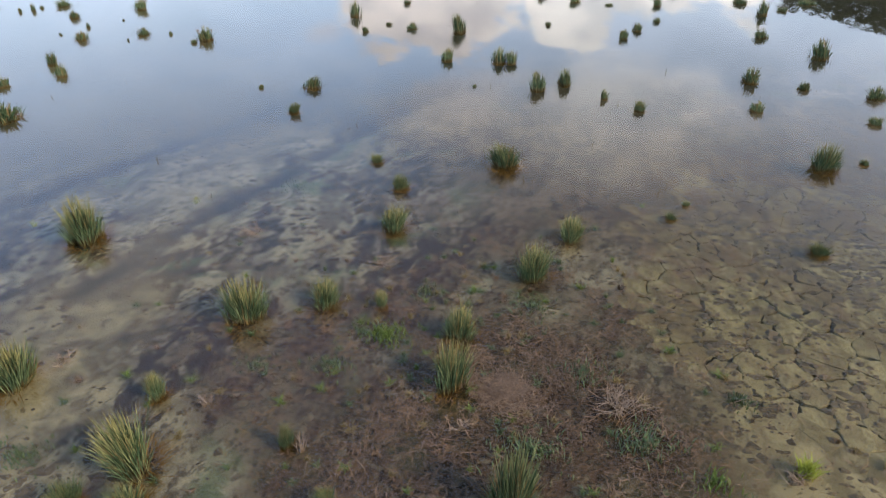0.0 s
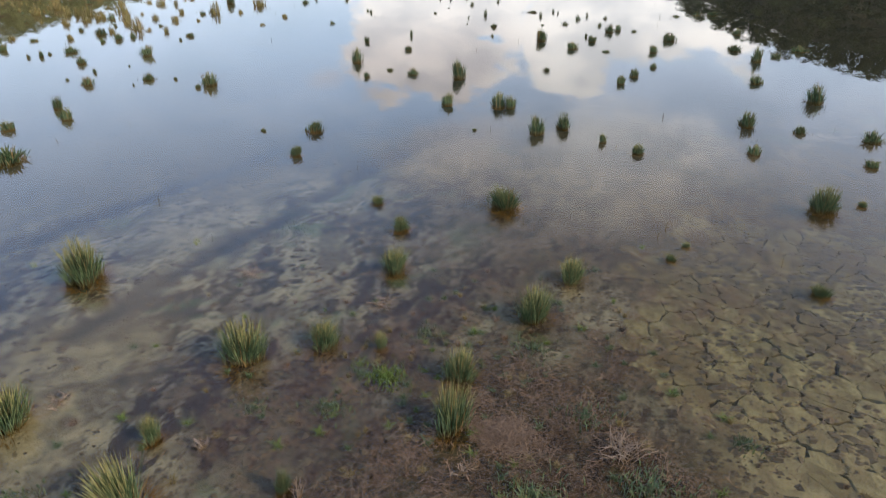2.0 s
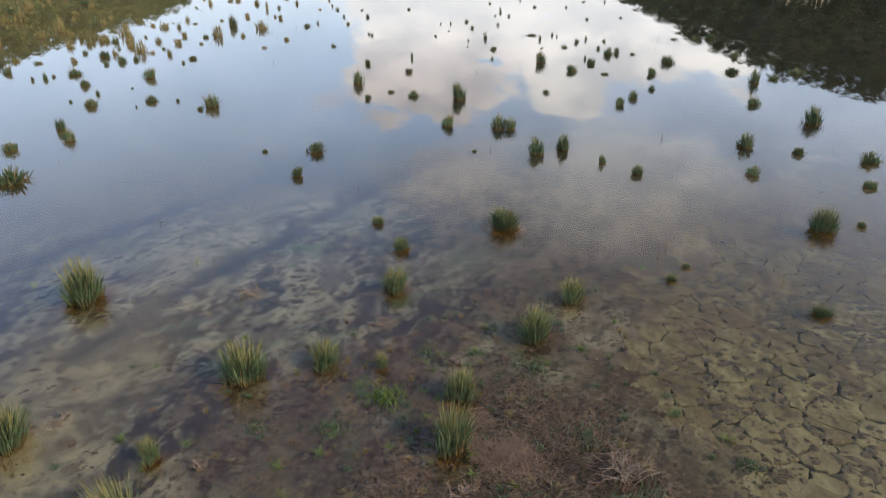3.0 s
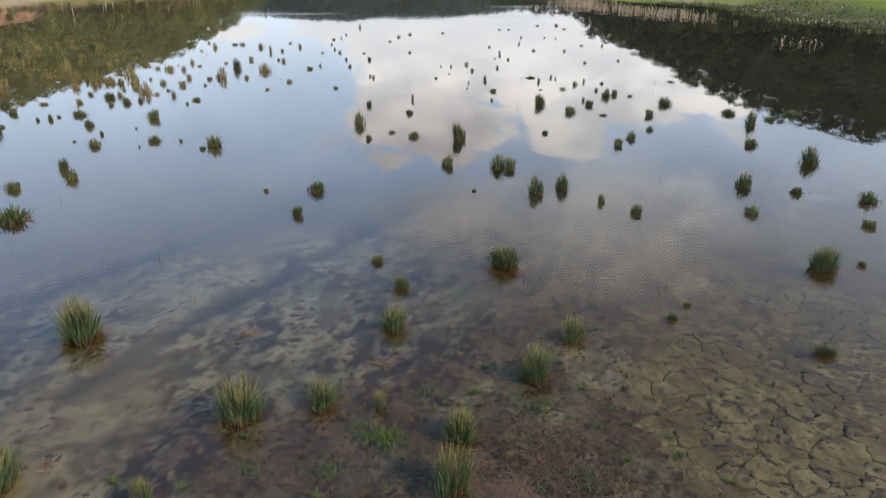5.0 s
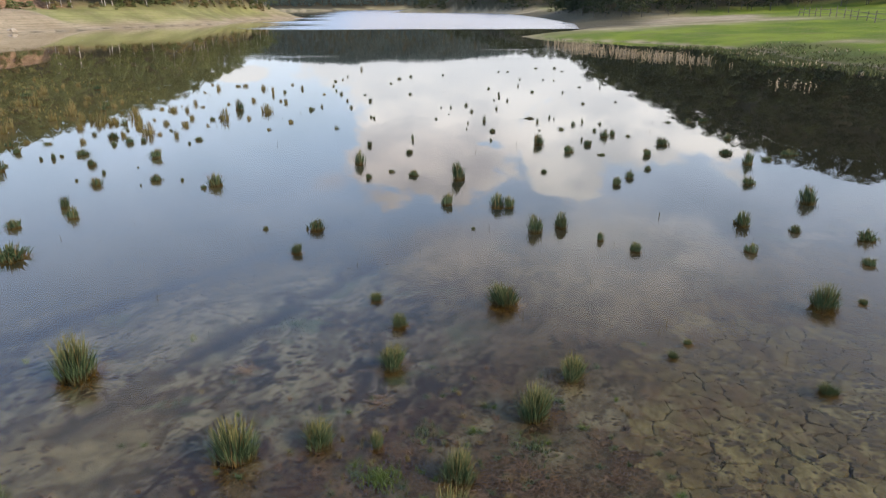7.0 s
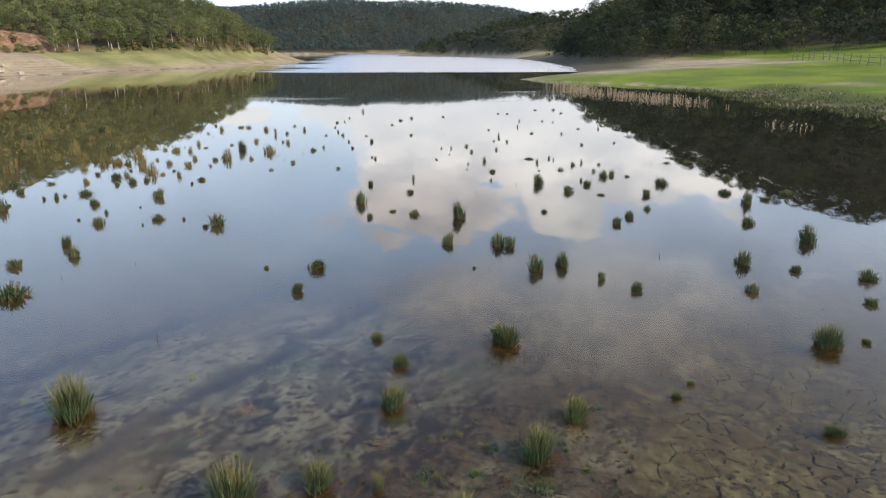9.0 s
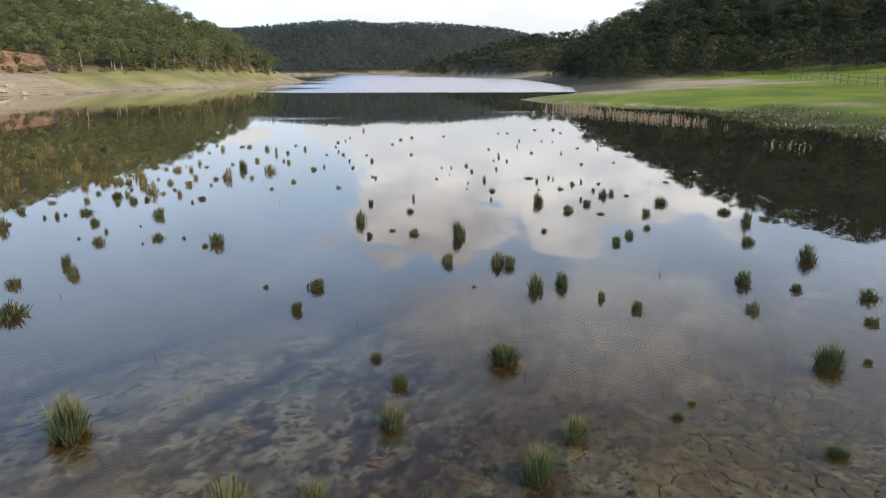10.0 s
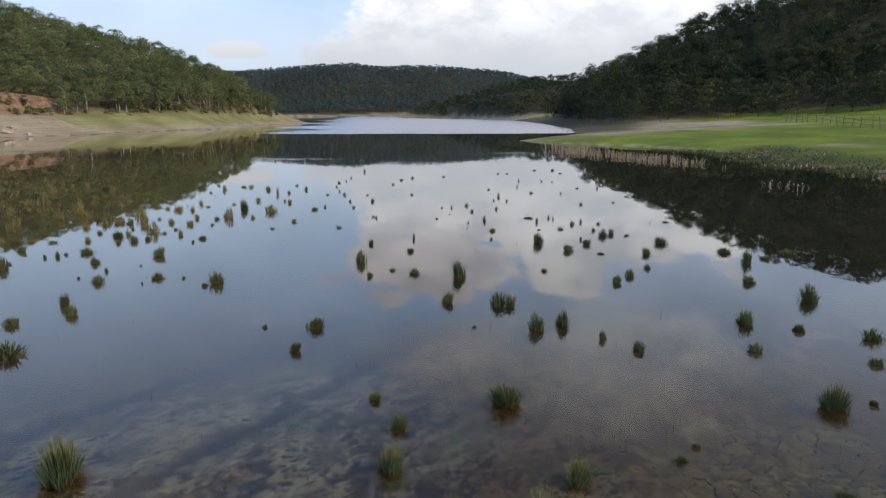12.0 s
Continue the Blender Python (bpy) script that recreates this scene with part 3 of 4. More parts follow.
RUSH_FINE = [rush_meshes(20 + s, 560, 0.018) for s in range(10)]
RUSH_DENSE = [rush_meshes(s, 180, 0.034) for s in range(10)]
RUSH_THIN = [rush_meshes(50 + s, 60, 0.05) for s in range(8)]
RUSH_GOLD = [rush_meshes(70 + s, 60, 0.05, True) for s in range(8)]
rush_rng = np.random.default_rng(7)


def rush_tuft(x, y, wide, high):
    far = math.hypot(x, y)
    near = far < 26
    gold = not near and x < -6 and rush_rng.uniform() < 0.7
    if far < 9:
        wide, high = wide * (0.84 if far < 5.2 else 0.95), high * 0.96
    if far > 16:
        wide, high = wide * 0.85, high * 1.3
    kit = (RUSH_FINE if far < 13 else RUSH_DENSE if near or (wide > 0.36 and not gold) else RUSH_GOLD if gold else RUSH_THIN)[rush_rng.integers(8)]
    base = new("rush_tuft")
    base.matrix_basis = Matrix.LocRotScale((x, y, 0.0), Euler((rush_rng.normal(0, 0.05), rush_rng.normal(0, 0.05), rush_rng.uniform(0, 6.28))), (wide, wide, high))
    for name, me in zip(("foliage", "dry_foliage", "dead_base"), kit):
        leaf = part(name, me, base, {"dry_foliage": "straw-brown dry stems", "dead_base": "rusty dead stems at the waterline"}.get(name, ""))
        tagged(leaf, kind="stuff" if name == "dead_base" else "")
    size = "small sparse" if high < 0.15 else "low bushy" if high < 0.3 else "tall dense"
    hue = " straw-gold rush tuft standing in still water" if gold else " green rush tuft with straw tips standing in water"
    return tagged(base, size + hue, "rush tuft", "rush tufts in the lake")


def plant_tufts(rows):
    for row in rows:
        rush_tuft(*row)


plant_tufts([
    (0.54, 3.44, 0.44, 0.66), (-0.92, 3.50, 0.19, 0.19), (-2.47, 3.43, 0.41, 0.22), (-1.35, 4.09, 0.15, 0.27),
    (-2.99, 3.51, 0.29, 0.24), (-2.61, 3.89, 0.52, 0.57), (0.08, 4.84, 0.44, 0.54), (-2.69, 4.70, 0.21, 0.29),
    (0.18, 5.59, 0.35, 0.38), (-0.69, 6.09, 0.14, 0.23), (-2.15, 5.90, 0.51, 0.55), (-1.33, 6.17, 0.37, 0.33),
    (-4.15, 4.92, 0.50, 0.48), (1.07, 6.68, 0.42, 0.45), (1.66, 7.56, 0.36, 0.34), (-0.64, 7.83, 0.38, 0.36),
    (4.67, 7.17, 0.26, 0.13), (3.09, 8.06, 0.16, 0.09), (-4.66, 7.64, 0.53, 0.60), (-0.62, 9.02, 0.25, 0.22),
    (3.42, 8.43, 0.12, 0.07), (0.99, 9.80, 0.47, 0.38), (-1.05, 9.99, 0.22, 0.12), (5.98, 9.68, 0.43, 0.38),
])
plant_tufts([
    (6.64, 9.78, 0.15, 0.09), (-2.77, 12.21, 0.22, 0.21), (3.71, 12.25, 0.23, 0.19), (3.18, 12.91, 0.16, 0.23),
    (5.91, 12.18, 0.28, 0.22), (0.67, 13.65, 0.10, 0.06), (1.95, 13.53, 0.31, 0.42), (7.74, 11.50, 0.29, 0.15),
    (-2.67, 13.66, 0.36, 0.27), (2.54, 13.83, 0.29, 0.38), (-3.72, 13.66, 0.12, 0.09), (-8.12, 11.92, 0.65, 0.32),
    (7.35, 13.43, 0.26, 0.17), (6.46, 13.94, 0.37, 0.35), (1.30, 15.36, 0.35, 0.38), (1.57, 15.35, 0.27, 0.33),
    (8.52, 12.89, 0.37, 0.27), (0.14, 15.60, 0.30, 0.32), (-9.14, 13.84, 0.37, 0.17), (-8.28, 14.58, 0.35, 0.24),
    (-8.87, 15.40, 0.30, 0.26), (8.78, 15.71, 0.49, 0.37), (4.61, 17.46, 0.30, 0.19), (0.45, 18.20, 0.43, 0.44),
])
plant_tufts([
    (-6.21, 17.15, 0.18, 0.09), (-2.02, 18.21, 0.21, 0.14), (-6.00, 17.51, 0.47, 0.30), (-0.79, 18.51, 0.33, 0.16),
    (5.13, 18.19, 0.33, 0.19), (-1.45, 18.90, 0.22, 0.07), (2.87, 18.81, 0.22, 0.09), (-7.93, 17.38, 0.06, 0.06),
    (8.10, 17.45, 0.38, 0.20), (-7.07, 18.00, 0.11, 0.08), (-7.78, 18.03, 0.37, 0.17), (-9.18, 17.52, 0.37, 0.19),
    (5.91, 19.15, 0.22, 0.13), (-2.47, 20.03, 0.35, 0.37), (-9.92, 17.96, 0.10, 0.06), (-9.58, 18.81, 0.12, 0.12),
    (-8.91, 19.54, 0.08, 0.05), (-1.05, 21.58, 0.27, 0.13), (5.01, 21.19, 0.32, 0.05), (9.18, 20.00, 0.39, 0.37),
    (6.45, 21.18, 0.33, 0.20), (4.08, 21.76, 0.43, 0.21), (-10.46, 19.90, 0.33, 0.20), (9.90, 20.37, 0.40, 0.11),
])
plant_tufts([
    (-8.95, 21.02, 0.46, 0.27), (-2.46, 22.92, 0.22, 0.17), (-12.78, 19.23, 0.36, 0.34), (9.03, 21.36, 0.54, 0.15),
    (3.26, 23.12, 0.45, 0.34), (4.92, 22.85, 0.35, 0.18), (-12.91, 19.74, 0.18, 0.08), (1.71, 23.72, 0.11, 0.10),
    (10.94, 21.15, 0.56, 0.15), (-1.05, 23.89, 0.11, 0.20), (4.87, 23.59, 0.11, 0.13), (-12.40, 20.66, 0.13, 0.11),
    (7.50, 22.93, 0.52, 0.23), (-12.10, 20.85, 0.17, 0.18), (-11.99, 21.12, 0.14, 0.09), (-11.50, 21.45, 0.49, 0.18),
    (-8.70, 23.21, 0.13, 0.09), (5.84, 24.45, 0.34, 0.26), (6.70, 24.45, 0.20, 0.07), (-8.63, 23.95, 0.34, 0.12),
    (6.19, 24.72, 0.30, 0.20), (1.88, 25.49, 0.28, 0.12), (-10.86, 23.46, 0.35, 0.20), (10.08, 23.89, 0.30, 0.19),
])
plant_tufts([
    (-10.51, 23.71, 0.22, 0.14), (3.68, 25.77, 0.16, 0.05), (0.94, 26.09, 0.08, 0.06), (5.72, 25.58, 0.20, 0.13),
    (4.52, 25.88, 0.30, 0.11), (-9.72, 24.75, 0.23, 0.25), (-12.50, 23.48, 0.29, 0.17), (-4.11, 26.32, 0.23, 0.11),
    (-6.66, 26.03, 0.23, 0.09), (-13.60, 23.24, 0.39, 0.10), (-14.62, 22.78, 0.42, 0.24), (-10.45, 25.03, 0.26, 0.11),
    (-11.87, 24.39, 0.47, 0.21), (1.01, 27.35, 0.08, 0.12), (5.17, 26.99, 0.26, 0.16), (-14.47, 23.49, 0.32, 0.14),
    (-10.96, 25.42, 0.53, 0.42), (6.26, 27.12, 0.19, 0.12), (-10.35, 25.89, 0.19, 0.10), (-15.41, 23.25, 0.32, 0.20),
    (3.84, 27.66, 0.19, 0.19), (1.70, 28.02, 0.22, 0.26), (-12.85, 25.04, 0.30, 0.14), (5.66, 27.65, 0.15, 0.17),
])
plant_tufts([
    (-6.17, 27.75, 0.27, 0.12), (-0.28, 28.54, 0.15, 0.08), (-9.31, 26.99, 0.18, 0.10), (-12.00, 25.90, 0.18, 0.10),
    (-6.21, 27.89, 0.24, 0.12), (4.63, 28.35, 0.07, 0.13), (-2.88, 28.78, 0.16, 0.13), (3.67, 28.72, 0.45, 0.07),
    (-10.22, 27.12, 0.42, 0.20), (9.09, 27.56, 0.39, 0.07), (-11.82, 26.50, 0.45, 0.26), (4.49, 28.71, 0.13, 0.15),
    (-3.05, 29.15, 0.14, 0.11), (9.96, 27.76, 0.34, 0.14), (-11.12, 27.46, 0.36, 0.19), (10.60, 27.75, 0.46, 0.15),
    (0.29, 29.88, 0.09, 0.05), (-8.17, 28.83, 0.29, 0.16), (-9.60, 28.48, 0.29, 0.15), (-14.15, 26.52, 0.40, 0.27),
    (-9.20, 28.84, 0.58, 0.44), (-12.82, 27.48, 0.21, 0.11), (-13.74, 27.16, 0.35, 0.28), (1.31, 30.68, 0.21, 0.13),
])
plant_tufts([
    (-10.58, 28.85, 0.30, 0.20), (-13.40, 27.82, 0.59, 0.27), (-12.02, 28.50, 0.17, 0.11), (2.48, 31.52, 0.15, 0.16),
    (-7.87, 30.77, 0.73, 0.33), (-17.05, 26.86, 0.49, 0.35), (0.39, 31.98, 0.12, 0.14), (-0.06, 31.98, 0.10, 0.09),
    (-6.03, 31.43, 0.37, 0.16), (-4.25, 32.03, 0.22, 0.14), (1.11, 32.61, 0.25, 0.14), (-5.67, 32.31, 0.15, 0.17),
    (-9.39, 31.64, 0.48, 0.44), (-11.61, 31.23, 0.28, 0.22), (-15.68, 29.65, 0.39, 0.22), (-12.27, 31.24, 0.51, 0.24),
    (6.74, 33.12, 0.18, 0.12), (-12.96, 31.68, 0.26, 0.15), (-14.01, 31.25, 0.46, 0.27), (-11.28, 32.37, 0.29, 0.07),
    (3.21, 34.35, 0.19, 0.15), (-3.62, 34.43, 0.24, 0.20), (2.59, 34.67, 0.16, 0.07), (-4.75, 34.44, 0.16, 0.13),
])
plant_tufts([
    (8.47, 33.76, 0.16, 0.09), (-7.72, 33.97, 0.29, 0.20), (-10.36, 33.30, 0.24, 0.10), (-8.10, 34.48, 0.19, 0.13),
    (-12.05, 33.52, 0.27, 0.24), (2.93, 35.64, 0.19, 0.13), (-9.46, 34.50, 0.34, 0.21), (-15.58, 32.60, 0.42, 0.21),
    (-19.88, 30.89, 0.42, 0.19), (-4.14, 36.98, 0.17, 0.08), (-1.75, 37.19, 0.26, 0.10), (3.02, 37.13, 0.14, 0.17),
    (-5.44, 37.24, 0.20, 0.17), (-6.37, 37.25, 0.23, 0.08), (6.54, 37.70, 0.12, 0.14), (4.91, 37.97, 0.26, 0.11),
    (-9.28, 37.90, 0.21, 0.38), (-8.70, 38.14, 0.21, 0.20), (-5.95, 38.88, 0.18, 0.17), (2.65, 39.70, 0.21, 0.11),
    (-18.37, 35.67, 0.46, 0.23), (-13.11, 38.20, 0.19, 0.12), (-8.07, 39.85, 0.28, 0.24), (9.08, 40.05, 0.13, 0.19),
])
plant_tufts([
    (7.94, 40.33, 0.28, 0.08), (-10.30, 39.88, 0.44, 0.27), (4.46, 41.09, 0.13, 0.19), (-6.49, 41.24, 0.16, 0.12),
    (-12.90, 39.91, 0.32, 0.31), (-3.19, 42.72, 0.20, 0.12), (-11.69, 41.32, 0.41, 0.18), (-9.08, 42.03, 0.26, 0.12),
    (-12.16, 41.32, 0.49, 0.11), (-13.94, 42.10, 0.24, 0.13), (-6.77, 43.91, 0.24, 0.13), (7.05, 44.20, 0.14, 0.08),
    (4.98, 44.75, 0.14, 0.17), (6.45, 44.72, 0.14, 0.10), (-6.43, 44.92, 0.10, 0.14), (-2.83, 45.57, 0.31, 0.13),
    (-2.15, 47.04, 0.29, 0.17), (-6.41, 47.10, 0.15, 0.14), (0.03, 47.97, 0.26, 0.10), (4.04, 50.40, 0.27, 0.09),
    (4.71, 50.39, 0.23, 0.09), (8.65, 50.54, 0.27, 0.09), (-6.07, 52.39, 0.20, 0.32), (7.11, 53.35, 0.41, 0.09),
])
plant_tufts([
    (8.50, 53.33, 0.29, 0.16),
])


# the golden tufts that crowd the still water under the left hill
for k in range(120):
    a, r = -radians(rush_rng.uniform(21.5, 34)), rush_rng.uniform(24, 52)
    x, y = r * math.sin(a) * 1.12, r * math.cos(a)
    if wavy(np.array([x]), np.array([y]), 3.0, 0.6)[0] + rush_rng.normal(0, 0.3) > -0.25:
        w = 0.16 + 0.5 * rush_rng.uniform() ** 2
        rush_tuft(x, y, w, w * rush_rng.uniform(0.5, 0.85))

# ---- trees ----


def leaf_cloud(rng, count, centre, radius, size):
    """Small leaf sprays, as triangles, through a lumpy ball."""
    d = rng.normal(0, 1, (count, 3))
    d /= np.linalg.norm(d, axis=1, keepdims=True)
    d[:, 2] = np.where(d[:, 2] < -0.3, -d[:, 2], d[:, 2])
    c = np.asarray(centre) + d * np.asarray(radius) * (rng.uniform(0.5, 1.0, (count, 1)) ** 0.5)
    d = d + rng.normal(0, 0.42, (count, 3))
    d /= np.linalg.norm(d, axis=1, keepdims=True)
    t = np.cross(d, rng.normal(0, 1, (count, 3)))
    t /= np.linalg.norm(t, axis=1, keepdims=True) + 1e-9
    b = np.cross(d, t)
    turn = rng.uniform(0, 6.28, count)[:, None] + np.array([0, 2.1, 4.2])[None, :] + rng.normal(0, 0.3, (count, 3))
    reach = size * rng.uniform(0.7, 2.2, (count, 3))
    flat_tri = (reach * np.cos(turn))[:, :, None] * t[:, None, :] + (reach * np.sin(turn))[:, :, None] * b[:, None, :]
    return c[:, None, :] + flat_tri + rng.normal(0, size * 0.4, (count, 3, 3))


def crown(rng, kind, tall, leaves, size):
    """Leaves of one tree whose foot is at the origin. kind: 'oak' rounded, 'pine' flat-topped on a bare trunk, 'bush' from the ground."""
    low = {"oak": 0.0, "pine": 0.12, "bush": 0.0}[kind]
    wide = tall * {"oak": 0.44, "pine": 0.37, "bush": 0.5}[kind]
    lumps = {"oak": 10, "pine": 8, "bush": 6}[kind]
    out = []
    for k in range(lumps):
        a = rng.uniform(0, 6.28)
        h = rng.uniform(low + 0.12, 0.86)
        r = wide * rng.uniform(0.25, 0.75) * (1.0 if h < 0.7 else 0.55)
        c = (r * math.cos(a), r * math.sin(a), tall * h)
        rr = wide * rng.uniform(0.36, 0.55)
        out.append(leaf_cloud(rng, leaves // (lumps + 1), c, (rr, rr, rr * 0.75), size))
    out.append(leaf_cloud(rng, leaves // (lumps + 1), (0, 0, tall * 0.84), (wide * 0.42, wide * 0.42, tall * 0.15), size))
    return np.concatenate(out)


def limb(a, b, ra, rb, sides=6):
    """A tapered round length as triangles."""
    a, b = np.asarray(a, float), np.asarray(b, float)
    u = (b - a) / np.linalg.norm(b - a)
    s = np.cross(u, (0.31, 0.95, 0.05))
    s /= np.linalg.norm(s)
    t = np.cross(u, s)
    ring = [math.cos(q) * s + math.sin(q) * t for q in np.linspace(0, 2 * math.pi, sides, endpoint=False)]
    out = []
    for k in range(sides):
        p, q = ring[k], ring[(k + 1) % sides]
        out += [(a + p * ra, a + q * ra, b + q * rb), (a + p * ra, b + q * rb, b + p * rb)]
    return out


def trunk(rng, kind, tall):
    knee = np.array([rng.normal(0, 0.03), rng.normal(0, 0.03), 0.45]) * tall
    top = knee + np.array([rng.normal(0, 0.03), rng.normal(0, 0.03), 0.38]) * tall
    thick = 0.014 * tall
    out = limb((0, 0, -0.6), knee, thick * 1.3, thick * 0.9) + limb(knee, top, thick * 0.9, thick * 0.25)
    for k in range(5):
        s = rng.uniform(0.1, 0.8)
        a = rng.uniform(0, 6.28)
        start = knee + (top - knee) * s
        out += limb(start, start + np.array([math.cos(a) * 0.2, math.sin(a) * 0.2, 0.13]) * tall, thick * 0.4, thick * 0.12, 5)
    return np.array(out)


def tree_kit(seed, kind, tall, leaf, leaves=1500, size=0.13, bark=BARK):
    rng = np.random.default_rng(seed)
    return triangles("trunk", trunk(rng, kind, tall), bark), triangles("crown", crown(rng, kind, tall, leaves, size), leaf)


tree_rng = np.random.default_rng(21)
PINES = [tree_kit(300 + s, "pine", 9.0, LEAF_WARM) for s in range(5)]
OAKS = [tree_kit(320 + s, "oak", 8.5, LEAF_SHADED, 1600, bark=DARK_BARK) for s in range(5)]
BUSHES = [triangles("shrub", crown(np.random.default_rng(340 + s), "bush", 2.4, 420, 0.12), SHRUB) for s in range(4)]
GREEN_BUSHES = [triangles("shrub", crown(np.random.default_rng(350 + s), "bush", 2.6, 420, 0.12), LEAF_WARM) for s in range(3)]


def stand_tree(kits, x, y, scale, label, group):
    base = new("tree")
    base.matrix_basis = Matrix.LocRotScale((x, y, height_at(x, y)), Euler((0, 0, tree_rng.uniform(0, 6.28))), (scale,) * 3)
    k = kits[tree_rng.integers(len(kits))]
    part("trunk", k[0], base, "pale bare trunk" if kits is PINES else "")
    part("crown", k[1], base)
    return tagged(base, label, "tree", group)


def stand_shrub(kits, x, y, scale, label):
    ob = new("shrub", kits[tree_rng.integers(len(kits))])
    ob.matrix_basis = Matrix.LocRotScale((x, y, height_at(x, y) - 0.1), Euler((0, 0, tree_rng.uniform(0, 6.28))), (scale, scale, scale * 0.8))
    return tagged(ob, label, "shrub", "shrubs on the bank")


# the front row of the left wood, at the top of the grassy bank
for k in range(38):
    s = k / 37
    y = 172 + 148 * s ** 1.1 + tree_rng.normal(0, 2)
    x = -80.0
    for step in range(60):          # walk inland to the head of the bank
        x = -60.0 - step
        if to_shore(np.array([x]), np.array([y]))[0] > 16 - 5 * s + tree_rng.uniform(0, 3):
            break
    stand_tree(PINES, x - tree_rng.uniform(0, 3), y, tree_rng.uniform(0.6, 0.95) + 0.2 * s, "slender pine with bare pale trunk at the wood's edge", "pines along the bank")
# the dark front of the right wood
for k in range(44):
    s = k / 43
    x, y = 44.5 + 113 * s + tree_rng.normal(0, 1.5), 234 - 98 * s + 30 * math.sin(s * 3.1) + tree_rng.normal(0, 3)
    stand_tree(OAKS, x, y, tree_rng.uniform(0.75, 1.15), "dark green broadleaf tree at the foot of the hill", "broadleaf trees at the hill's foot")
# scrub: reddish-brown on the eroded bank, green at the wood's feet
for k in range(150):
    y = 108 + 78 * tree_rng.uniform()
    deep = 21 + 22 * tree_rng.uniform() ** 0.8
    x = -86.0
    while to_shore(np.array([x]), np.array([y]))[0] < deep:
        x -= 1.0
    stand_shrub(BUSHES if tree_rng.uniform() < 0.7 else GREEN_BUSHES, x, y, tree_rng.uniform(0.45, 1.2), "low rusty-brown scrub bush on the eroded bank")
for k in range(112):
    s = tree_rng.uniform()
    y = 150 + 165 * s
    x = -64.0
    for step in range(50):
        x = -62.0 - step
        if to_shore(np.array([x]), np.array([y]))[0] > 14.5 - 5 * s + tree_rng.uniform(0, 3):
            break
    stand_shrub(BUSHES if tree_rng.uniform() < 0.5 else GREEN_BUSHES, x - tree_rng.uniform(0, 3), y, tree_rng.uniform(0.4, 1.1), "low brownish bush under the pines")
for k in range(34):
    s = tree_rng.uniform()
    x, y = 52 + 118 * s, 226 - 106 * s + 26 * math.sin(s * 3.1) + tree_rng.normal(0, 4)
    stand_shrub(BUSHES if tree_rng.uniform() < 0.4 else GREEN_BUSHES, x, y, tree_rng.uniform(0.5, 1.3), "bush at the foot of the dark wood")


def forest(name, seed, box, step, kinds, tall, leaves, size, leaf, label, keep, vary=0.2):
    """A wood as one object: jittered places on the slopes, each with one of a few crowns, and trunks."""
    rng = np.random.default_rng(seed)
    x0, y0, x1, y1 = box
    X, Y = np.meshgrid(np.arange(x0, x1, step), np.arange(y0, y1, step))
    X, Y = X.ravel() + rng.uniform(-0.5, 0.5, X.size) * step, Y.ravel() + rng.uniform(-0.5, 0.5, Y.size) * step
    z, hill, d = land(X, Y)
    ok = keep(X, Y, z, hill, d)
    X, Y, z = X[ok], Y[ok], z[ok]
    models = [crown(rng, kinds[s % len(kinds)], 1.0, leaves, size) for s in range(9)]
    pole = np.array(limb((0, 0, -0.06), (0, 0, 0.45), 0.016, 0.008, 3))
    out, poles, shade = [], [], []
    for x, y, g in zip(X, Y, z):
        h = tall * rng.uniform(0.62, 1.25)
        a = rng.uniform(0, 6.28)
        turn = np.array([[math.cos(a), math.sin(a), 0], [-math.sin(a), math.cos(a), 0], [0, 0, 1]])
        out.append(models[rng.integers(9)] @ turn * (h * rng.uniform(0.9, 1.25), h * rng.uniform(0.9, 1.25), h) + (x, y, g))
        shade.append(np.full(len(out[-1]) * 3, rng.normal(0.0, vary), np.float32))
        if leaves > 60:
            poles.append(pole * h + (x, y, g))
    me = triangles(name, np.concatenate(out), leaf)
    me.attributes.new("tree", "FLOAT", "POINT").data.foreach_set("value", np.concatenate(shade))
    ob = tagged(new(name, me), label, "woods", kind="stuff")
    if poles:
        part("trunks", triangles("trunks", np.concatenate(poles), DARK_BARK), ob)


def behind(x, y, crest, reach):
    """True up to so many metres past the crest line."""
    return y < np.interp(x, [c[0] for c in crest], [c[1] for c in crest]) + reach


def left_wood(x, y, z, hill, d):
    return (d > 17 - 4 * ramp(y, 220, 290) + 20 * (1 - ramp(y, 172, 188))) & (x < -55) & (np.arctan2(-x, y) < 0.74) & (hill > 0.1) & behind(x, y, HILLS[0][0], 30)


def right_wood(x, y, z, hill, d):
    return (hill > 0.3) & (d > 5) & (y > 165 - 0.55 * (x - 60)) & (np.arctan2(x, y) < 0.74) & behind(x, y, HILLS[1][0], 30)


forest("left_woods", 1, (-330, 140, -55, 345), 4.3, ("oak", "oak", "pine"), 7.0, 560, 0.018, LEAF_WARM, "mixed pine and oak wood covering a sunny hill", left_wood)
forest("right_woods", 2, (45, 110, 330, 330), 4.6, ("oak", "oak", "oak", "pine"), 7.6, 560, 0.018, LEAF_SHADED, "dense dark green oak wood on a shaded hill", right_wood, 0.3)
forest("ridge_woods", 3, (-60, 400, 330, 670), 8.0, ("oak",), 9.0, 150, 0.036, LEAF_SHADED, "dark wood on a low ridge beyond the lake",
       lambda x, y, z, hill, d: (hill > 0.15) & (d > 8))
forest("far_woods", 4, (-900, 1120, 900, 1525), 8.2, ("oak",), 10.0, 44, 0.075, LEAF_HAZED, "wooded hill across the lake, blue-green with painted haze",
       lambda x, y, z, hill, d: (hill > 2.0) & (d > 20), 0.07)

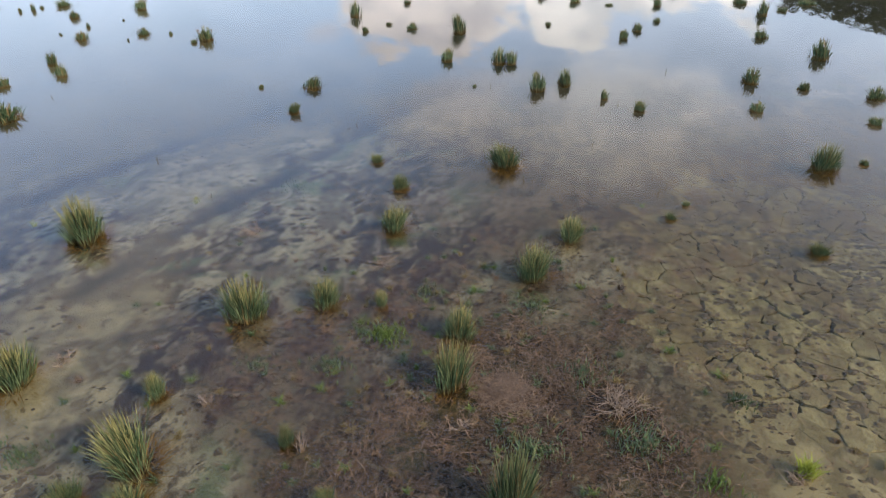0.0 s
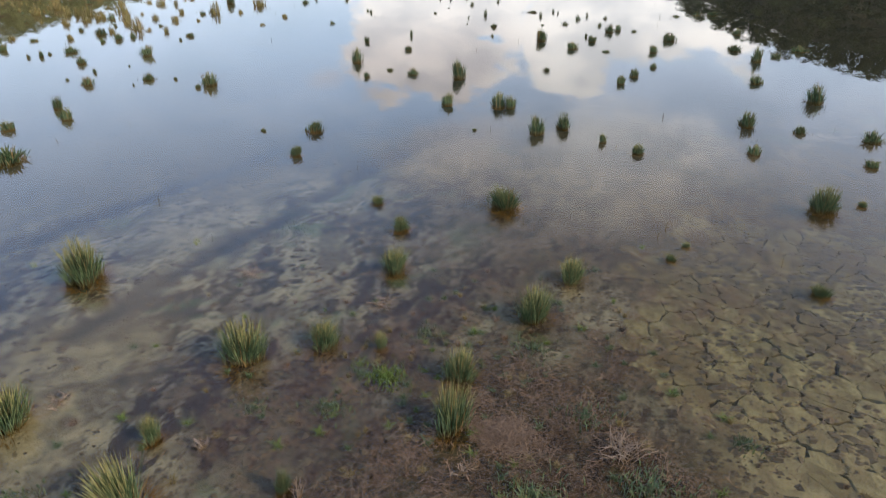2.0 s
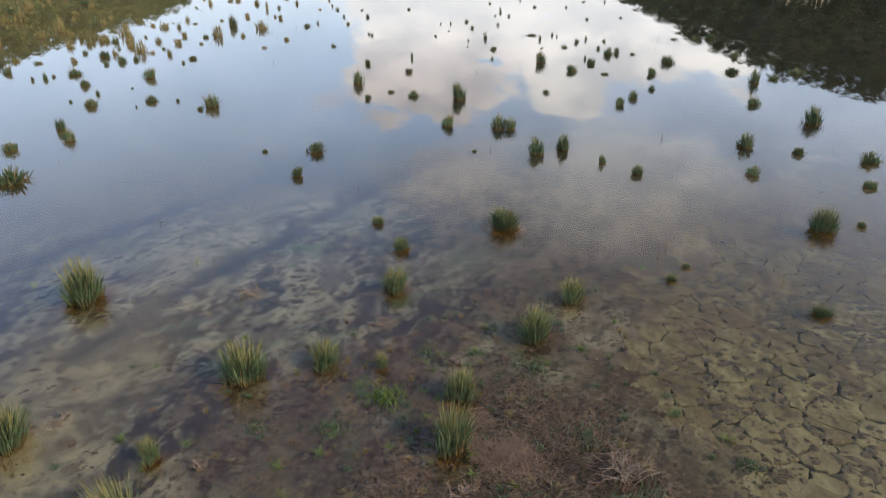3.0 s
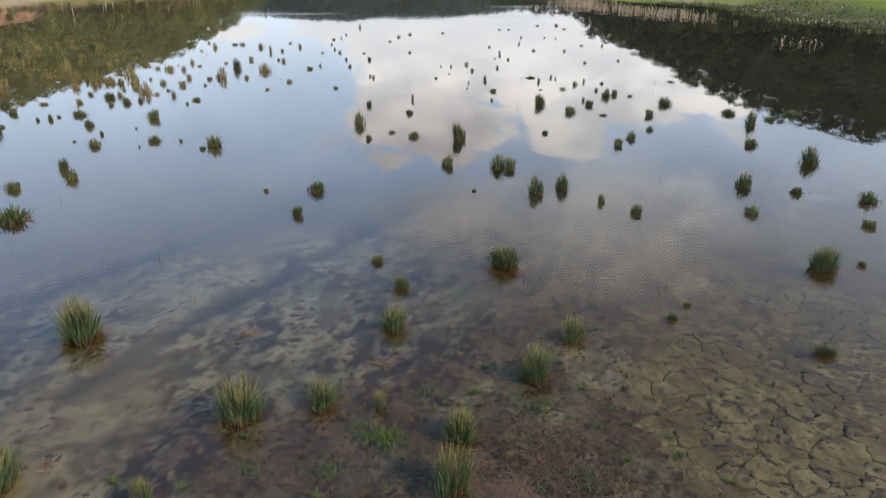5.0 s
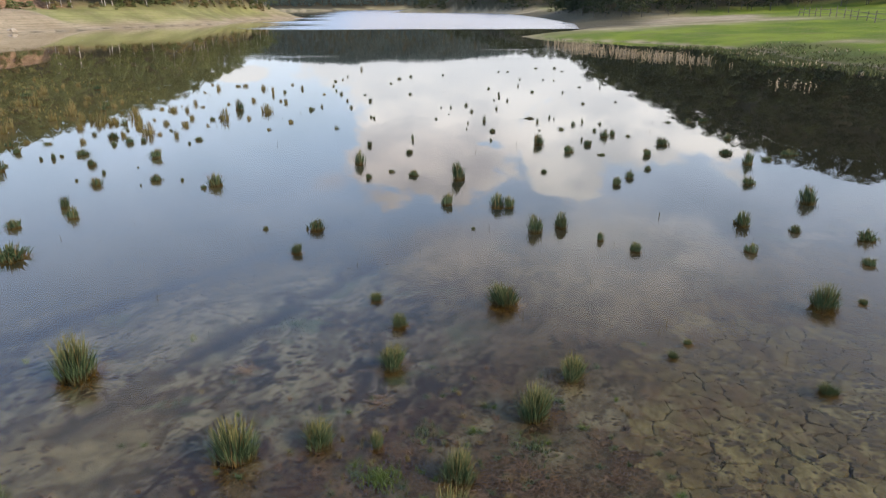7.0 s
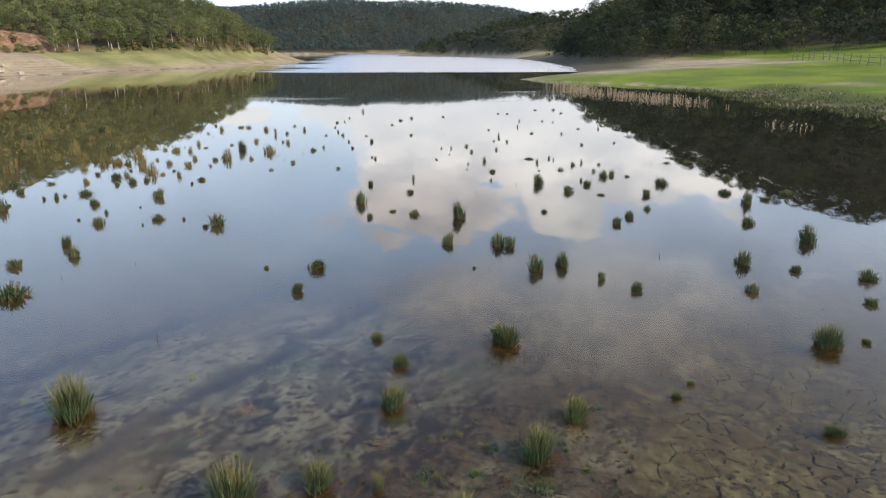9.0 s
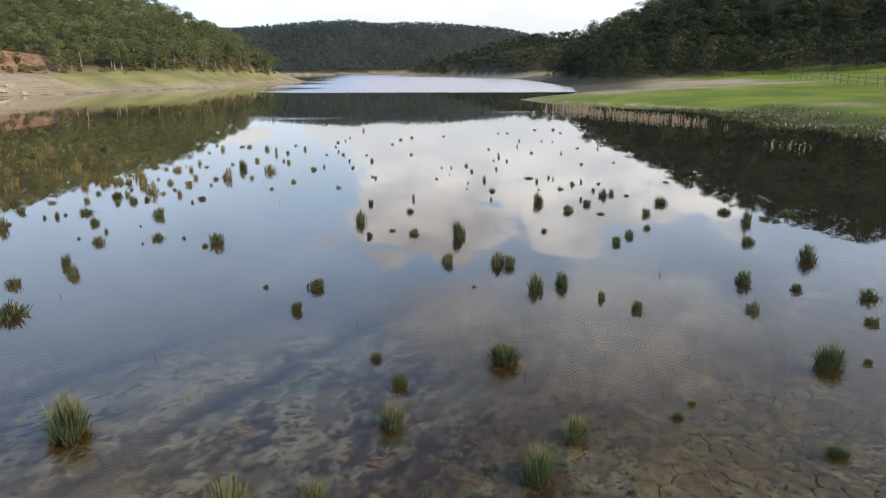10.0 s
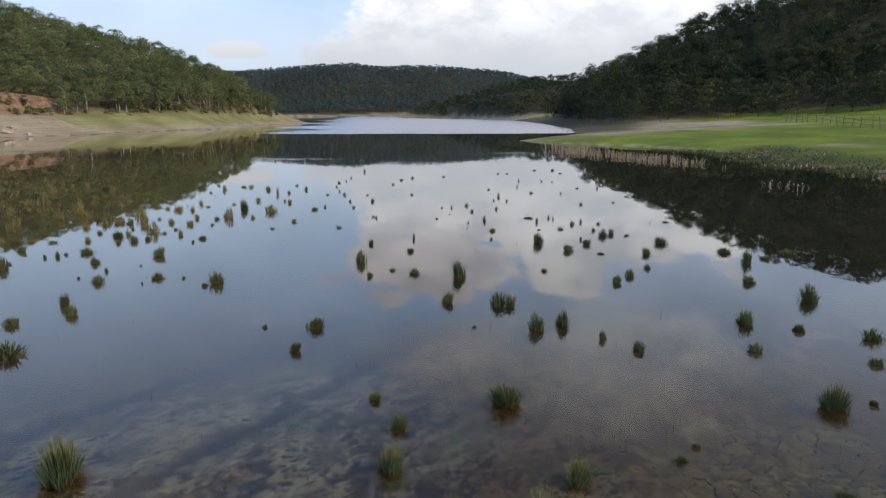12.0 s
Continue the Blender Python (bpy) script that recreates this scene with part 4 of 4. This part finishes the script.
# ---- the right bank: reeds, marsh edge, fence ----


def strips(rng, X, Y, tall, wide, lean, base=-0.05, bend=0.3):
    """Upright stems over many places, as one array of triangles."""
    n = len(X)
    t, a = rng.uniform(0, math.pi, n), rng.uniform(0, 6.28, n)
    side = np.stack([np.cos(t), np.sin(t), np.zeros(n)], 1) * wide * 0.5
    lo = np.stack([X, Y, np.full(n, 0.0) + base], 1)
    off = np.stack([np.cos(a), np.sin(a), np.zeros(n)], 1) * (lean * rng.uniform(0, 1, n))[:, None]
    mid = lo + off * 0.35 + np.stack([0 * X, 0 * X, 0.55 * tall], 1)
    top = lo + off + np.stack([0 * X, 0 * X, tall * (1 - bend * rng.uniform(0, 0.3, n))], 1)
    return np.concatenate([np.stack([lo - side, lo + side, mid + side], 1), np.stack([lo - side, mid + side, mid - side], 1), np.stack([mid - side, mid + side, top], 1)])


def reed_bed():
    rng = np.random.default_rng(31)
    n = 3400
    s = rng.beta(1.0, 1.7, n)
    across = rng.beta(1.4, 2.6, n)
    X = 13.2 + 9.5 * s + 2.0 * across + rng.normal(0, 0.6, n)
    Y = 83 - 28 * s + 7 * across + rng.normal(0, 3.2, n)
    clump = wavy(X, Y, 1.1, 0.3) + 0.5 * wavy(X, Y, 3.3, 1.3) + rng.normal(0, 0.2, n) > 0.38
    X, Y = np.append(X[clump], rng.normal(20.6, 0.5, 26)), np.append(Y[clump], rng.normal(41.2, 0.9, 26))
    tall = rng.uniform(0.14, 0.62, len(X)) * (1.15 - 0.5 * np.clip((87 - Y) / 34, 0, 1))
    stems = strips(rng, X, Y, tall, 0.042, 0.22)
    tips = strips(rng, X + rng.normal(0, 0.05, len(X)), Y, tall * 0.34, 0.075, 0.10, base=0.0)
    tips = tips + np.tile(np.stack([0 * tall, 0 * tall, tall * 0.72], 1), (3, 1))[:, None, :]
    tagged(new("reeds", triangles("reeds", np.concatenate([stems, tips]), REED_PALE)), "pale dry reeds standing in the shallows by the grass spit", "reeds", kind="stuff")
    m = 30000
    X, Y = rng.uniform(20, 46, m), rng.uniform(42, 84, m)
    z, _, d = land(X, Y)
    ok = (d < 0.4 + 5 * (Y < 78) * rng.uniform(0, 1, m)) & (d > -4.5 - 2.5 * wavy(X, Y, 2.3, 0.7)) & (wavy(X, Y, 1.3, 1.9) + rng.normal(0, 0.3, m) > -0.1)
    X, Y, z = X[ok], Y[ok], z[ok]
    m = len(X)
    stems = strips(rng, X, Y, rng.uniform(0.06, 0.34, m), 0.08, 0.3)
    stems += np.tile(np.stack([0 * z, 0 * z, np.maximum(z, -0.02)], 1), (3, 1))[:, None, :]
    pale = (rng.uniform(0, 1, m) < 0.3) & (wavy(X, Y, 2.2, 0.9) > 0.35)
    keep = np.tile(pale, 3)
    tagged(new("dry_sedge", triangles("dry_sedge", stems[keep], REED_PALE)), "straw-coloured dry sedge along the muddy water edge", "sedge", kind="stuff")
    stems = stems[~keep]
    tagged(new("marsh_plants", triangles("marsh_plants", stems, MARSH)), "dark low marsh plants along the muddy water edge", "marsh plants", kind="stuff")


reed_bed()


def box_tris(cx, cy, cz, sx, sy, sz, top=1.0):
    bm = bmesh.new()
    bmesh.ops.create_cube(bm, size=1.0)
    for v in bm.verts:
        k = top if v.co.z > 0 else 1.0
        v.co = Vector((cx + v.co.x * sx * k, cy + v.co.y * sy * k, cz + v.co.z * sz))
    bmesh.ops.bevel(bm, geom=bm.edges[:], offset=min(sx, sy, sz) * 0.18, segments=1, affect="EDGES")
    me = bpy.data.meshes.new("post")
    bm.to_mesh(me)
    bm.free()
    me.materials.append(WOOD)
    return me


def fence():
    rng = np.random.default_rng(12)
    base = new("fence")
    tagged(base, "weathered wooden post and rail fence across the grassy bank", "fence")
    post_mesh = box_tris(0, 0, 0.65, 0.13, 0.13, 1.9, 0.8)
    spots = [(66.5 - 0.55 * k, 134.0 - 3.1 * k + rng.normal(0, 0.3)) for k in range(16)]
    feet = [Vector((x, y, height_at(x, y))) for x, y in spots]
    for f in feet:
        p = part("post", post_mesh, base)
        p.matrix_basis = Matrix.LocRotScale(f, Euler((rng.normal(0, 0.05), rng.normal(0, 0.05), rng.uniform(0, 1))), (1, 1, rng.uniform(0.85, 1.1)))
    for a, b in zip(feet[:-1], feet[1:]):
        for h in (0.55, 1.15):
            if rng.uniform() < 0.85:
                rail = np.array(limb(a + Vector((0, 0, h + rng.normal(0, 0.05))), b + Vector((0, 0, h + rng.normal(0, 0.05))), 0.045, 0.04, 5))
                part("rail", triangles("rail", rail, WOOD), base)


fence()


def boulder(seed, x, y, size, label):
    bm = bmesh.new()
    bmesh.ops.create_icosphere(bm, subdivisions=3, radius=1.0)
    for v in bm.verts:
        n = noise.noise(v.co * 1.3 + Vector((seed * 7.1, 0, 0))) * 0.35 + noise.noise(v.co * 3.1 + Vector((0, seed * 3.3, 0))) * 0.12
        v.co = v.co * (1 + n)
        v.co.z *= 0.6
    me = bpy.data.meshes.new("boulder")
    bm.to_mesh(me)
    bm.free()
    me.materials.append(STONE)
    ob = new("boulder", me)
    ob.matrix_basis = Matrix.LocRotScale((x, y, height_at(x, y) + size * 0.15), Euler((0, 0, seed)), (size,) * 3)
    tagged(ob, label, "boulder", "pale boulders on the shore")


boulder(1, -83.0, 137.5, 0.8, "pale weathered boulder at the foot of the bank")
boulder(2, -86.0, 135.0, 1.3, "large pale weathered boulder on the eroded bank")
boulder(3, -87.5, 139.0, 0.7, "pale weathered boulder on the eroded bank")


def stray_stems():
    """Single stems that stick out of the open water."""
    rng = np.random.default_rng(53)
    r, a = rng.uniform(9, 46, 420), np.radians(rng.uniform(-33, 33, 420))
    X, Y = r * np.sin(a), r * np.cos(a)
    ok = wavy(X, Y, 2.6, 1.4) + rng.normal(0, 0.3, 420) > 0.15
    t = strips(rng, X[ok], Y[ok], rng.uniform(0.05, 0.22, ok.sum()), 0.012, 0.04)
    tagged(new("stray_stems", triangles("stray_stems", t, GREEN_STEM)), "single thin rush stems sticking out of the water", "rushes", kind="stuff")


stray_stems()


def golden_shallows():
    """Thin golden stems that crowd the brown water under the sunny hill."""
    rng = np.random.default_rng(59)
    n = 9000
    r, a = 34 + 66 * rng.uniform(0, 1, n) ** 1.4, -np.radians(rng.uniform(17, 37, n))
    X, Y = r * np.sin(a), r * np.cos(a)
    ok = wavy(X, Y, 2.6, 1.4) + 0.8 * wavy(X, Y, 0.9, 0.2) + rng.normal(0, 0.3, n) > 0.55 - 0.9 * ramp(-a, 0.42, 0.6)
    ok &= land(X, Y)[2] < -1
    m = ok.sum()
    t = strips(rng, X[ok], Y[ok], rng.uniform(0.03, 0.14, m), 0.04, 0.12)
    tagged(new("golden_stems", triangles("golden_stems", t, GOLD_STEM)), "thin golden water plants standing in brown shallows", "water plants", kind="stuff")


golden_shallows()

# ---- the shallows near by ----


def dead_mat():
    """Red-brown dead stems that lie matted on the bed and break the surface here and there."""
    rng = np.random.default_rng(41)
    n = 40000
    a, r = rng.uniform(0, 6.28, n), np.abs(rng.normal(0, 1.0, n))
    X, Y = 0.55 + 2.3 * r * np.cos(a), 4.8 + 1.9 * r * np.sin(a)
    ok = (wavy(X, Y, 0.45, 0.2) + 0.6 * wavy(X, Y, 1.1, 1.2) + 0.8 * wavy(X, Y, 0.16, 0.9) + rng.normal(0, 0.35, n) > 0.33 + 0.4 * ramp(X, 2.2, 3.4)) & (Y > 2.2)
    X, Y = X[ok], Y[ok]
    # thin drifts of it over the cracked clay
    u, v = rng.normal(3.3, 0.9, 16000), rng.normal(6.3, 1.3, 16000)
    ok = wavy(u, v, 0.5, 1.6) + 0.8 * wavy(u, v, 0.19, 0.4) + rng.normal(0, 0.3, 16000) > 0.55
    X, Y = np.append(X, u[ok]), np.append(Y, v[ok])
    # and scattered all round the mat
    u, v = rng.normal(0.3, 1.6, 30000), rng.normal(5.6, 1.5, 30000)
    ok = (wavy(u, v, 0.37, 2.6) + 0.8 * wavy(u, v, 0.15, 1.4) + rng.normal(0, 0.3, 30000) > 0.42) & (v > 2.6)
    X, Y = np.append(X, u[ok]), np.append(Y, v[ok])
    n = len(X)
    z, _, _ = land(X, Y)
    z = np.where(cracked(X, Y) > -0.05, -0.033 - 0.022 * np.maximum(np.hypot(X, Y - 4) - 4, 0), z)
    t = rng.uniform(0, 6.28, n)
    length, wide = 0.03 + 0.17 * rng.uniform(0, 1, n) ** 2.5, 0.0008 + 0.0026 * rng.uniform(0, 1, n) ** 2.5
    u = np.stack([np.cos(t), np.sin(t), rng.normal(0, 0.3, n)], 1) * length[:, None]
    bow = np.stack([-np.sin(t), np.cos(t), 0 * t], 1) * (length * rng.normal(0, 0.18, n))[:, None]
    s = np.stack([-np.sin(t), np.cos(t), 0.3 + 0 * t], 1) * wide[:, None]
    c = np.stack([X, Y, z + rng.uniform(0.005, 0.07, n)], 1)
    p, q, e = c - u / 2, c + bow, c + u / 2
    tris = np.concatenate([np.stack([p - s, p + s, q + s], 1), np.stack([p - s, q + s, q - s], 1), np.stack([q - s, q + s, e], 1)])
    tagged(new("dead_stems", triangles("dead_stems", tris, MAT_STEM)), "matted red-brown dead stems lying in the shallows", "dead plants", kind="stuff")


dead_mat()


def sunken_debris():
    """Small dark clods and rotten scraps strewn over the bed, thicker in drifts."""
    rng = np.random.default_rng(52)
    n = 42000
    X, Y = rng.uniform(-6.5, 8.0, n), 3.0 + 9.5 * rng.uniform(0, 1, n) ** 1.2
    drift = wavy(X, Y, 0.7, 0.6) + 0.7 * wavy(X, Y, 0.28, 2.2) + rng.normal(0, 0.5, n)
    ok = drift > 0.55 - 0.35 * ramp(X, -2.0, 3.0)
    X, Y = X[ok], Y[ok]
    n = len(X)
    z, _, _ = land(X, Y)
    z = np.where(cracked(X, Y) > 0.0, -0.030 - 0.022 * np.maximum(np.hypot(X, Y - 4) - 4, 0), z)
    size = 0.012 + 0.050 * rng.uniform(0, 1, n) ** 2.5
    turn = rng.uniform(0, 6.28, n)
    top = np.stack([X + size * rng.normal(0, 0.3, n), Y + size * rng.normal(0, 0.3, n), z + size * rng.uniform(0.15, 0.5, n)], 1)
    rim = []
    for k in range(5):
        a, r = turn + k * 1.2566 + rng.normal(0, 0.2, n), size * rng.uniform(0.5, 1.5, n)
        rim.append(np.stack([X + r * np.cos(a) * 1.3, Y + r * np.sin(a), z - 0.004], 1))
    tris = np.concatenate([np.stack([top, rim[k], rim[(k + 1) % 5]], 1) for k in range(5)])
    tagged(new("debris", triangles("debris", tris, DEBRIS)), "dark rotten scraps and clods strewn over the lake bed", "debris", kind="stuff")


sunken_debris()


def weed_patch(seed, x, y, wide, count, tall, leaf, label):
    rng = np.random.default_rng(seed)
    r = wide * np.abs(rng.normal(0, 0.5, count))
    a = rng.uniform(0, 6.28, count)
    X, Y = r * np.cos(a), r * np.sin(a) * 0.8
    z, _, _ = land(X + x, Y + y)
    t = strips(rng, X, Y, tall * rng.uniform(0.5, 1.2, count), 0.012, tall * 0.8, base=0.0)
    t += np.tile(np.stack([0 * z, 0 * z, z], 1), (3, 1))[:, None, :]
    ob = new("weed_patch", triangles("weed_patch", t, leaf))
    ob.location = (x, y, 0)
    tagged(ob, label, "water weed", "weed patches in the shallows", kind="stuff")


def weed_sprigs():
    """Small grey-green and brown sprigs dotted over the litter, each a plant of its own."""
    rng = np.random.default_rng(91)
    kinds = [triangles("weed_sprig", strips(rng, rng.normal(0, 0.014, 46), rng.normal(0, 0.014, 46), rng.uniform(0.04, 0.11, 46), 0.007, 0.10, base=-0.03), leaf)
             for leaf in (WEED, WEED, SHRUB, MAT_STEM, MOSS)]
    for k in range(270):
        x, y = 0.4 + rng.normal(0, 1.8), 5.1 + rng.normal(0, 1.4)
        if y < 3.0:
            continue
        q = rng.integers(5)
        ob = new("weed_sprig", kinds[q])
        ob.matrix_basis = Matrix.LocRotScale((x, y, height_at(x, y) + 0.02), Euler((0, 0, rng.uniform(0, 6.28))), (rng.uniform(0.6, 1.2),) * 2 + (rng.uniform(0.4, 0.9),))
        tagged(ob, ("low grey-green weed sprig", "low grey-green weed sprig", "low brown weed sprig", "dry brown twiggy sprig", "low bright green weed sprig")[q] + " in matted shallows",
               "weed sprig", "weed sprigs in the shallows")


weed_sprigs()


def dry_twigs(seed, x, y, wide, tall, count=26):
    """A dead branching plant: bare pale stems that fork once or twice."""
    rng = np.random.default_rng(seed)
    out = []
    for k in range(count):
        a = rng.uniform(0, 6.28)
        r = wide * rng.uniform(0.2, 0.5)
        foot = np.array([rng.normal(0, 0.12) * wide, rng.normal(0, 0.12) * wide, -0.03])
        knee = foot + np.array([math.cos(a) * r * 0.5, math.sin(a) * r * 0.5, tall * rng.uniform(0.35, 0.6)])
        out += limb(foot, knee, 0.0045, 0.0035, 4)
        for f in range(2):
            b = a + rng.normal(0, 0.7)
            tip = knee + np.array([math.cos(b) * r * 0.6, math.sin(b) * r * 0.6, tall * rng.uniform(0.0, 0.55)])
            out += limb(knee, tip, 0.0035, 0.0015, 3)
    ob = new("dead_bush", triangles("dead_bush", np.array(out), TWIG))
    ob.location = (x, y, 0)
    tagged(ob, "bare pale dead twigs sticking out of shallow water", "dead bush", "dead bushes")


weed_patch(1, -0.62, 5.62, 0.36, 420, 0.07, MOSS, "bright green weed patch in shallow water")
weed_patch(2, -1.85, 5.15, 0.20, 120, 0.06, WEED, "dull green weed patch in shallow water")
weed_patch(3, -1.1, 5.15, 0.26, 160, 0.07, WEED, "dull green weed patch in shallow water")
weed_patch(4, 1.35, 5.0, 0.30, 170, 0.09, WEED, "grassy green weeds among dead stems")
weed_patch(5, 1.75, 4.1, 0.40, 260, 0.10, WEED, "grassy green weeds among dead stems")
weed_patch(6, 0.75, 4.05, 0.45, 260, 0.10, WEED, "grassy green weeds among dead stems")
weed_patch(7, 2.2, 3.7, 0.25, 120, 0.08, MOSS, "bright green weed sprigs among dead stems")
weed_patch(8, 1.0, 6.1, 0.35, 140, 0.07, WEED, "dull green weed patch in shallow water")
weed_patch(9, -2.2, 9.2, 0.45, 160, 0.06, WEED, "sunken green weed patch")
weed_patch(10, 2.75, 4.6, 0.22, 90, 0.08, WEED, "grassy green weeds at the edge of bare mud")
weed_patch(11, -3.6, 4.0, 0.40, 200, 0.06, WEED, "sunken green weed patch on bare mud")
weed_patch(12, 3.4, 6.2, 0.25, 70, 0.06, WEED, "sunken green weed sprigs on cracked mud")
weed_patch(13, -0.2, 6.4, 0.30, 120, 0.07, WEED, "dull green weed patch in shallow water")
weed_patch(14, 2.98, 3.78, 0.09, 150, 0.17, YELLOW_WEED, "upright yellow-green leafy weed")
weed_patch(15, -3.55, 8.7, 0.06, 24, 0.10, YELLOW_WEED, "yellow-green bud of weed above the water")
weed_patch(16, -5.6, 8.1, 0.05, 20, 0.10, YELLOW_WEED, "yellow-green bud of weed above the water")
dry_twigs(1, 1.62, 4.5, 0.48, 0.16, 34)
dry_twigs(2, -2.5, 7.75, 0.42, 0.10, 30)
dry_twigs(3, -1.22, 4.05, 0.16, 0.22, 12)
dry_twigs(4, -2.2, 4.6, 0.16, 0.10, 16)
dry_twigs(5, -0.7, 7.0, 0.40, 0.08, 26)
dry_twigs(6, -3.8, 5.2, 0.30, 0.07, 22)
dry_twigs(7, 0.15, 4.3, 0.2, 0.10, 12)
dry_twigs(8, 2.9, 3.7, 0.3, 0.10, 16)

# ---- cracked mud: plates with open joints ----


def cells(rng, x0, y0, x1, y1, step):
    """Voronoi cells of a jittered grid, by clipping: yields centre and corner list."""
    nx, ny = int((x1 - x0) / step), int((y1 - y0) / step)
    P = np.array([[x0 + (i + rng.uniform(0.05, 0.95)) * step, y0 + (j + rng.uniform(0.05, 0.95)) * step] for i in range(-2, nx + 2) for j in range(-2, ny + 2)])
    for c in P:
        if not (x0 <= c[0] <= x1 and y0 <= c[1] <= y1):
            continue
        near = P[np.argsort(np.hypot(*(P - c).T))[1:16]]
        poly = [c + np.array(q) * step * 2 for q in ((-1, -1), (1, -1), (1, 1), (-1, 1))]
        for o in near:
            m, n = (c + o) / 2, o - c
            cut = []
            for a, b in zip(poly, poly[1:] + poly[:1]):
                da, db = (a - m) @ n, (b - m) @ n
                if da <= 0:
                    cut.append(a)
                if (da < 0) != (db < 0):
                    cut.append(a + (b - a) * da / (da - db))
            poly = cut
        yield c, poly


def mud_plates():
    rng = np.random.default_rng(77)
    bed = new("mud_flat")
    tagged(bed, "sunken mud flat dried and cracked into plates", "mud flat", kind="structure")
    count = 0
    for c, poly in cells(rng, 1.8, 2.8, 7.6, 10.2, 0.295):
        if count >= 300 or len(poly) < 3:
            continue
        inside = float(cracked(c[0], c[1]))
        if inside < -0.10:
            continue
        gap = 0.003 + 0.020 * rng.uniform() ** 2.2 * min(1.0, 0.3 + inside * 2.0)
        ring = []
        k = len(poly)
        for q in range(k):
            a, b = poly[q], poly[(q + 1) % k]
            for s in (0.0, 0.25, 0.5, 0.75):
                p = a + (b - a) * s
                v = p - c
                r = np.hypot(*v)
                shrink = (gap / r) + (0.03 * rng.uniform() if s == 0 else 0.0)
                ring.append(c + v * (1 - shrink) + rng.normal(0, 0.015, 2))
        z = -0.035 - 0.022 * max(math.hypot(c[0], c[1] - 4) - 4, 0) + rng.normal(0, 0.006)
        n = len(ring)
        top = [(*(c + (p - c) * 0.93), z + rng.normal(0, 0.001)) for p in ring]
        rim = [(*p, z - 0.008) for p in ring]
        low = [(*p, z - 0.10) for p in ring]
        verts = [Vector((x - c[0], y - c[1], h)) for x, y, h in [(c[0], c[1], z + 0.003)] + top + rim + low]
        faces = [(0, 1 + q, 1 + (q + 1) % n) for q in range(n)]
        for ring_at in (1, 1 + n):
            faces += [(ring_at + q, ring_at + n + q, ring_at + n + (q + 1) % n, ring_at + (q + 1) % n) for q in range(n)]
        me = bpy.data.meshes.new("mud_plate")
        me.from_pydata(verts, [], faces)
        me.materials.append(PLATE)
        ob = part("mud_plate", me, bed)
        ob.location = (c[0], c[1], 0)
        count += 1


mud_plates()
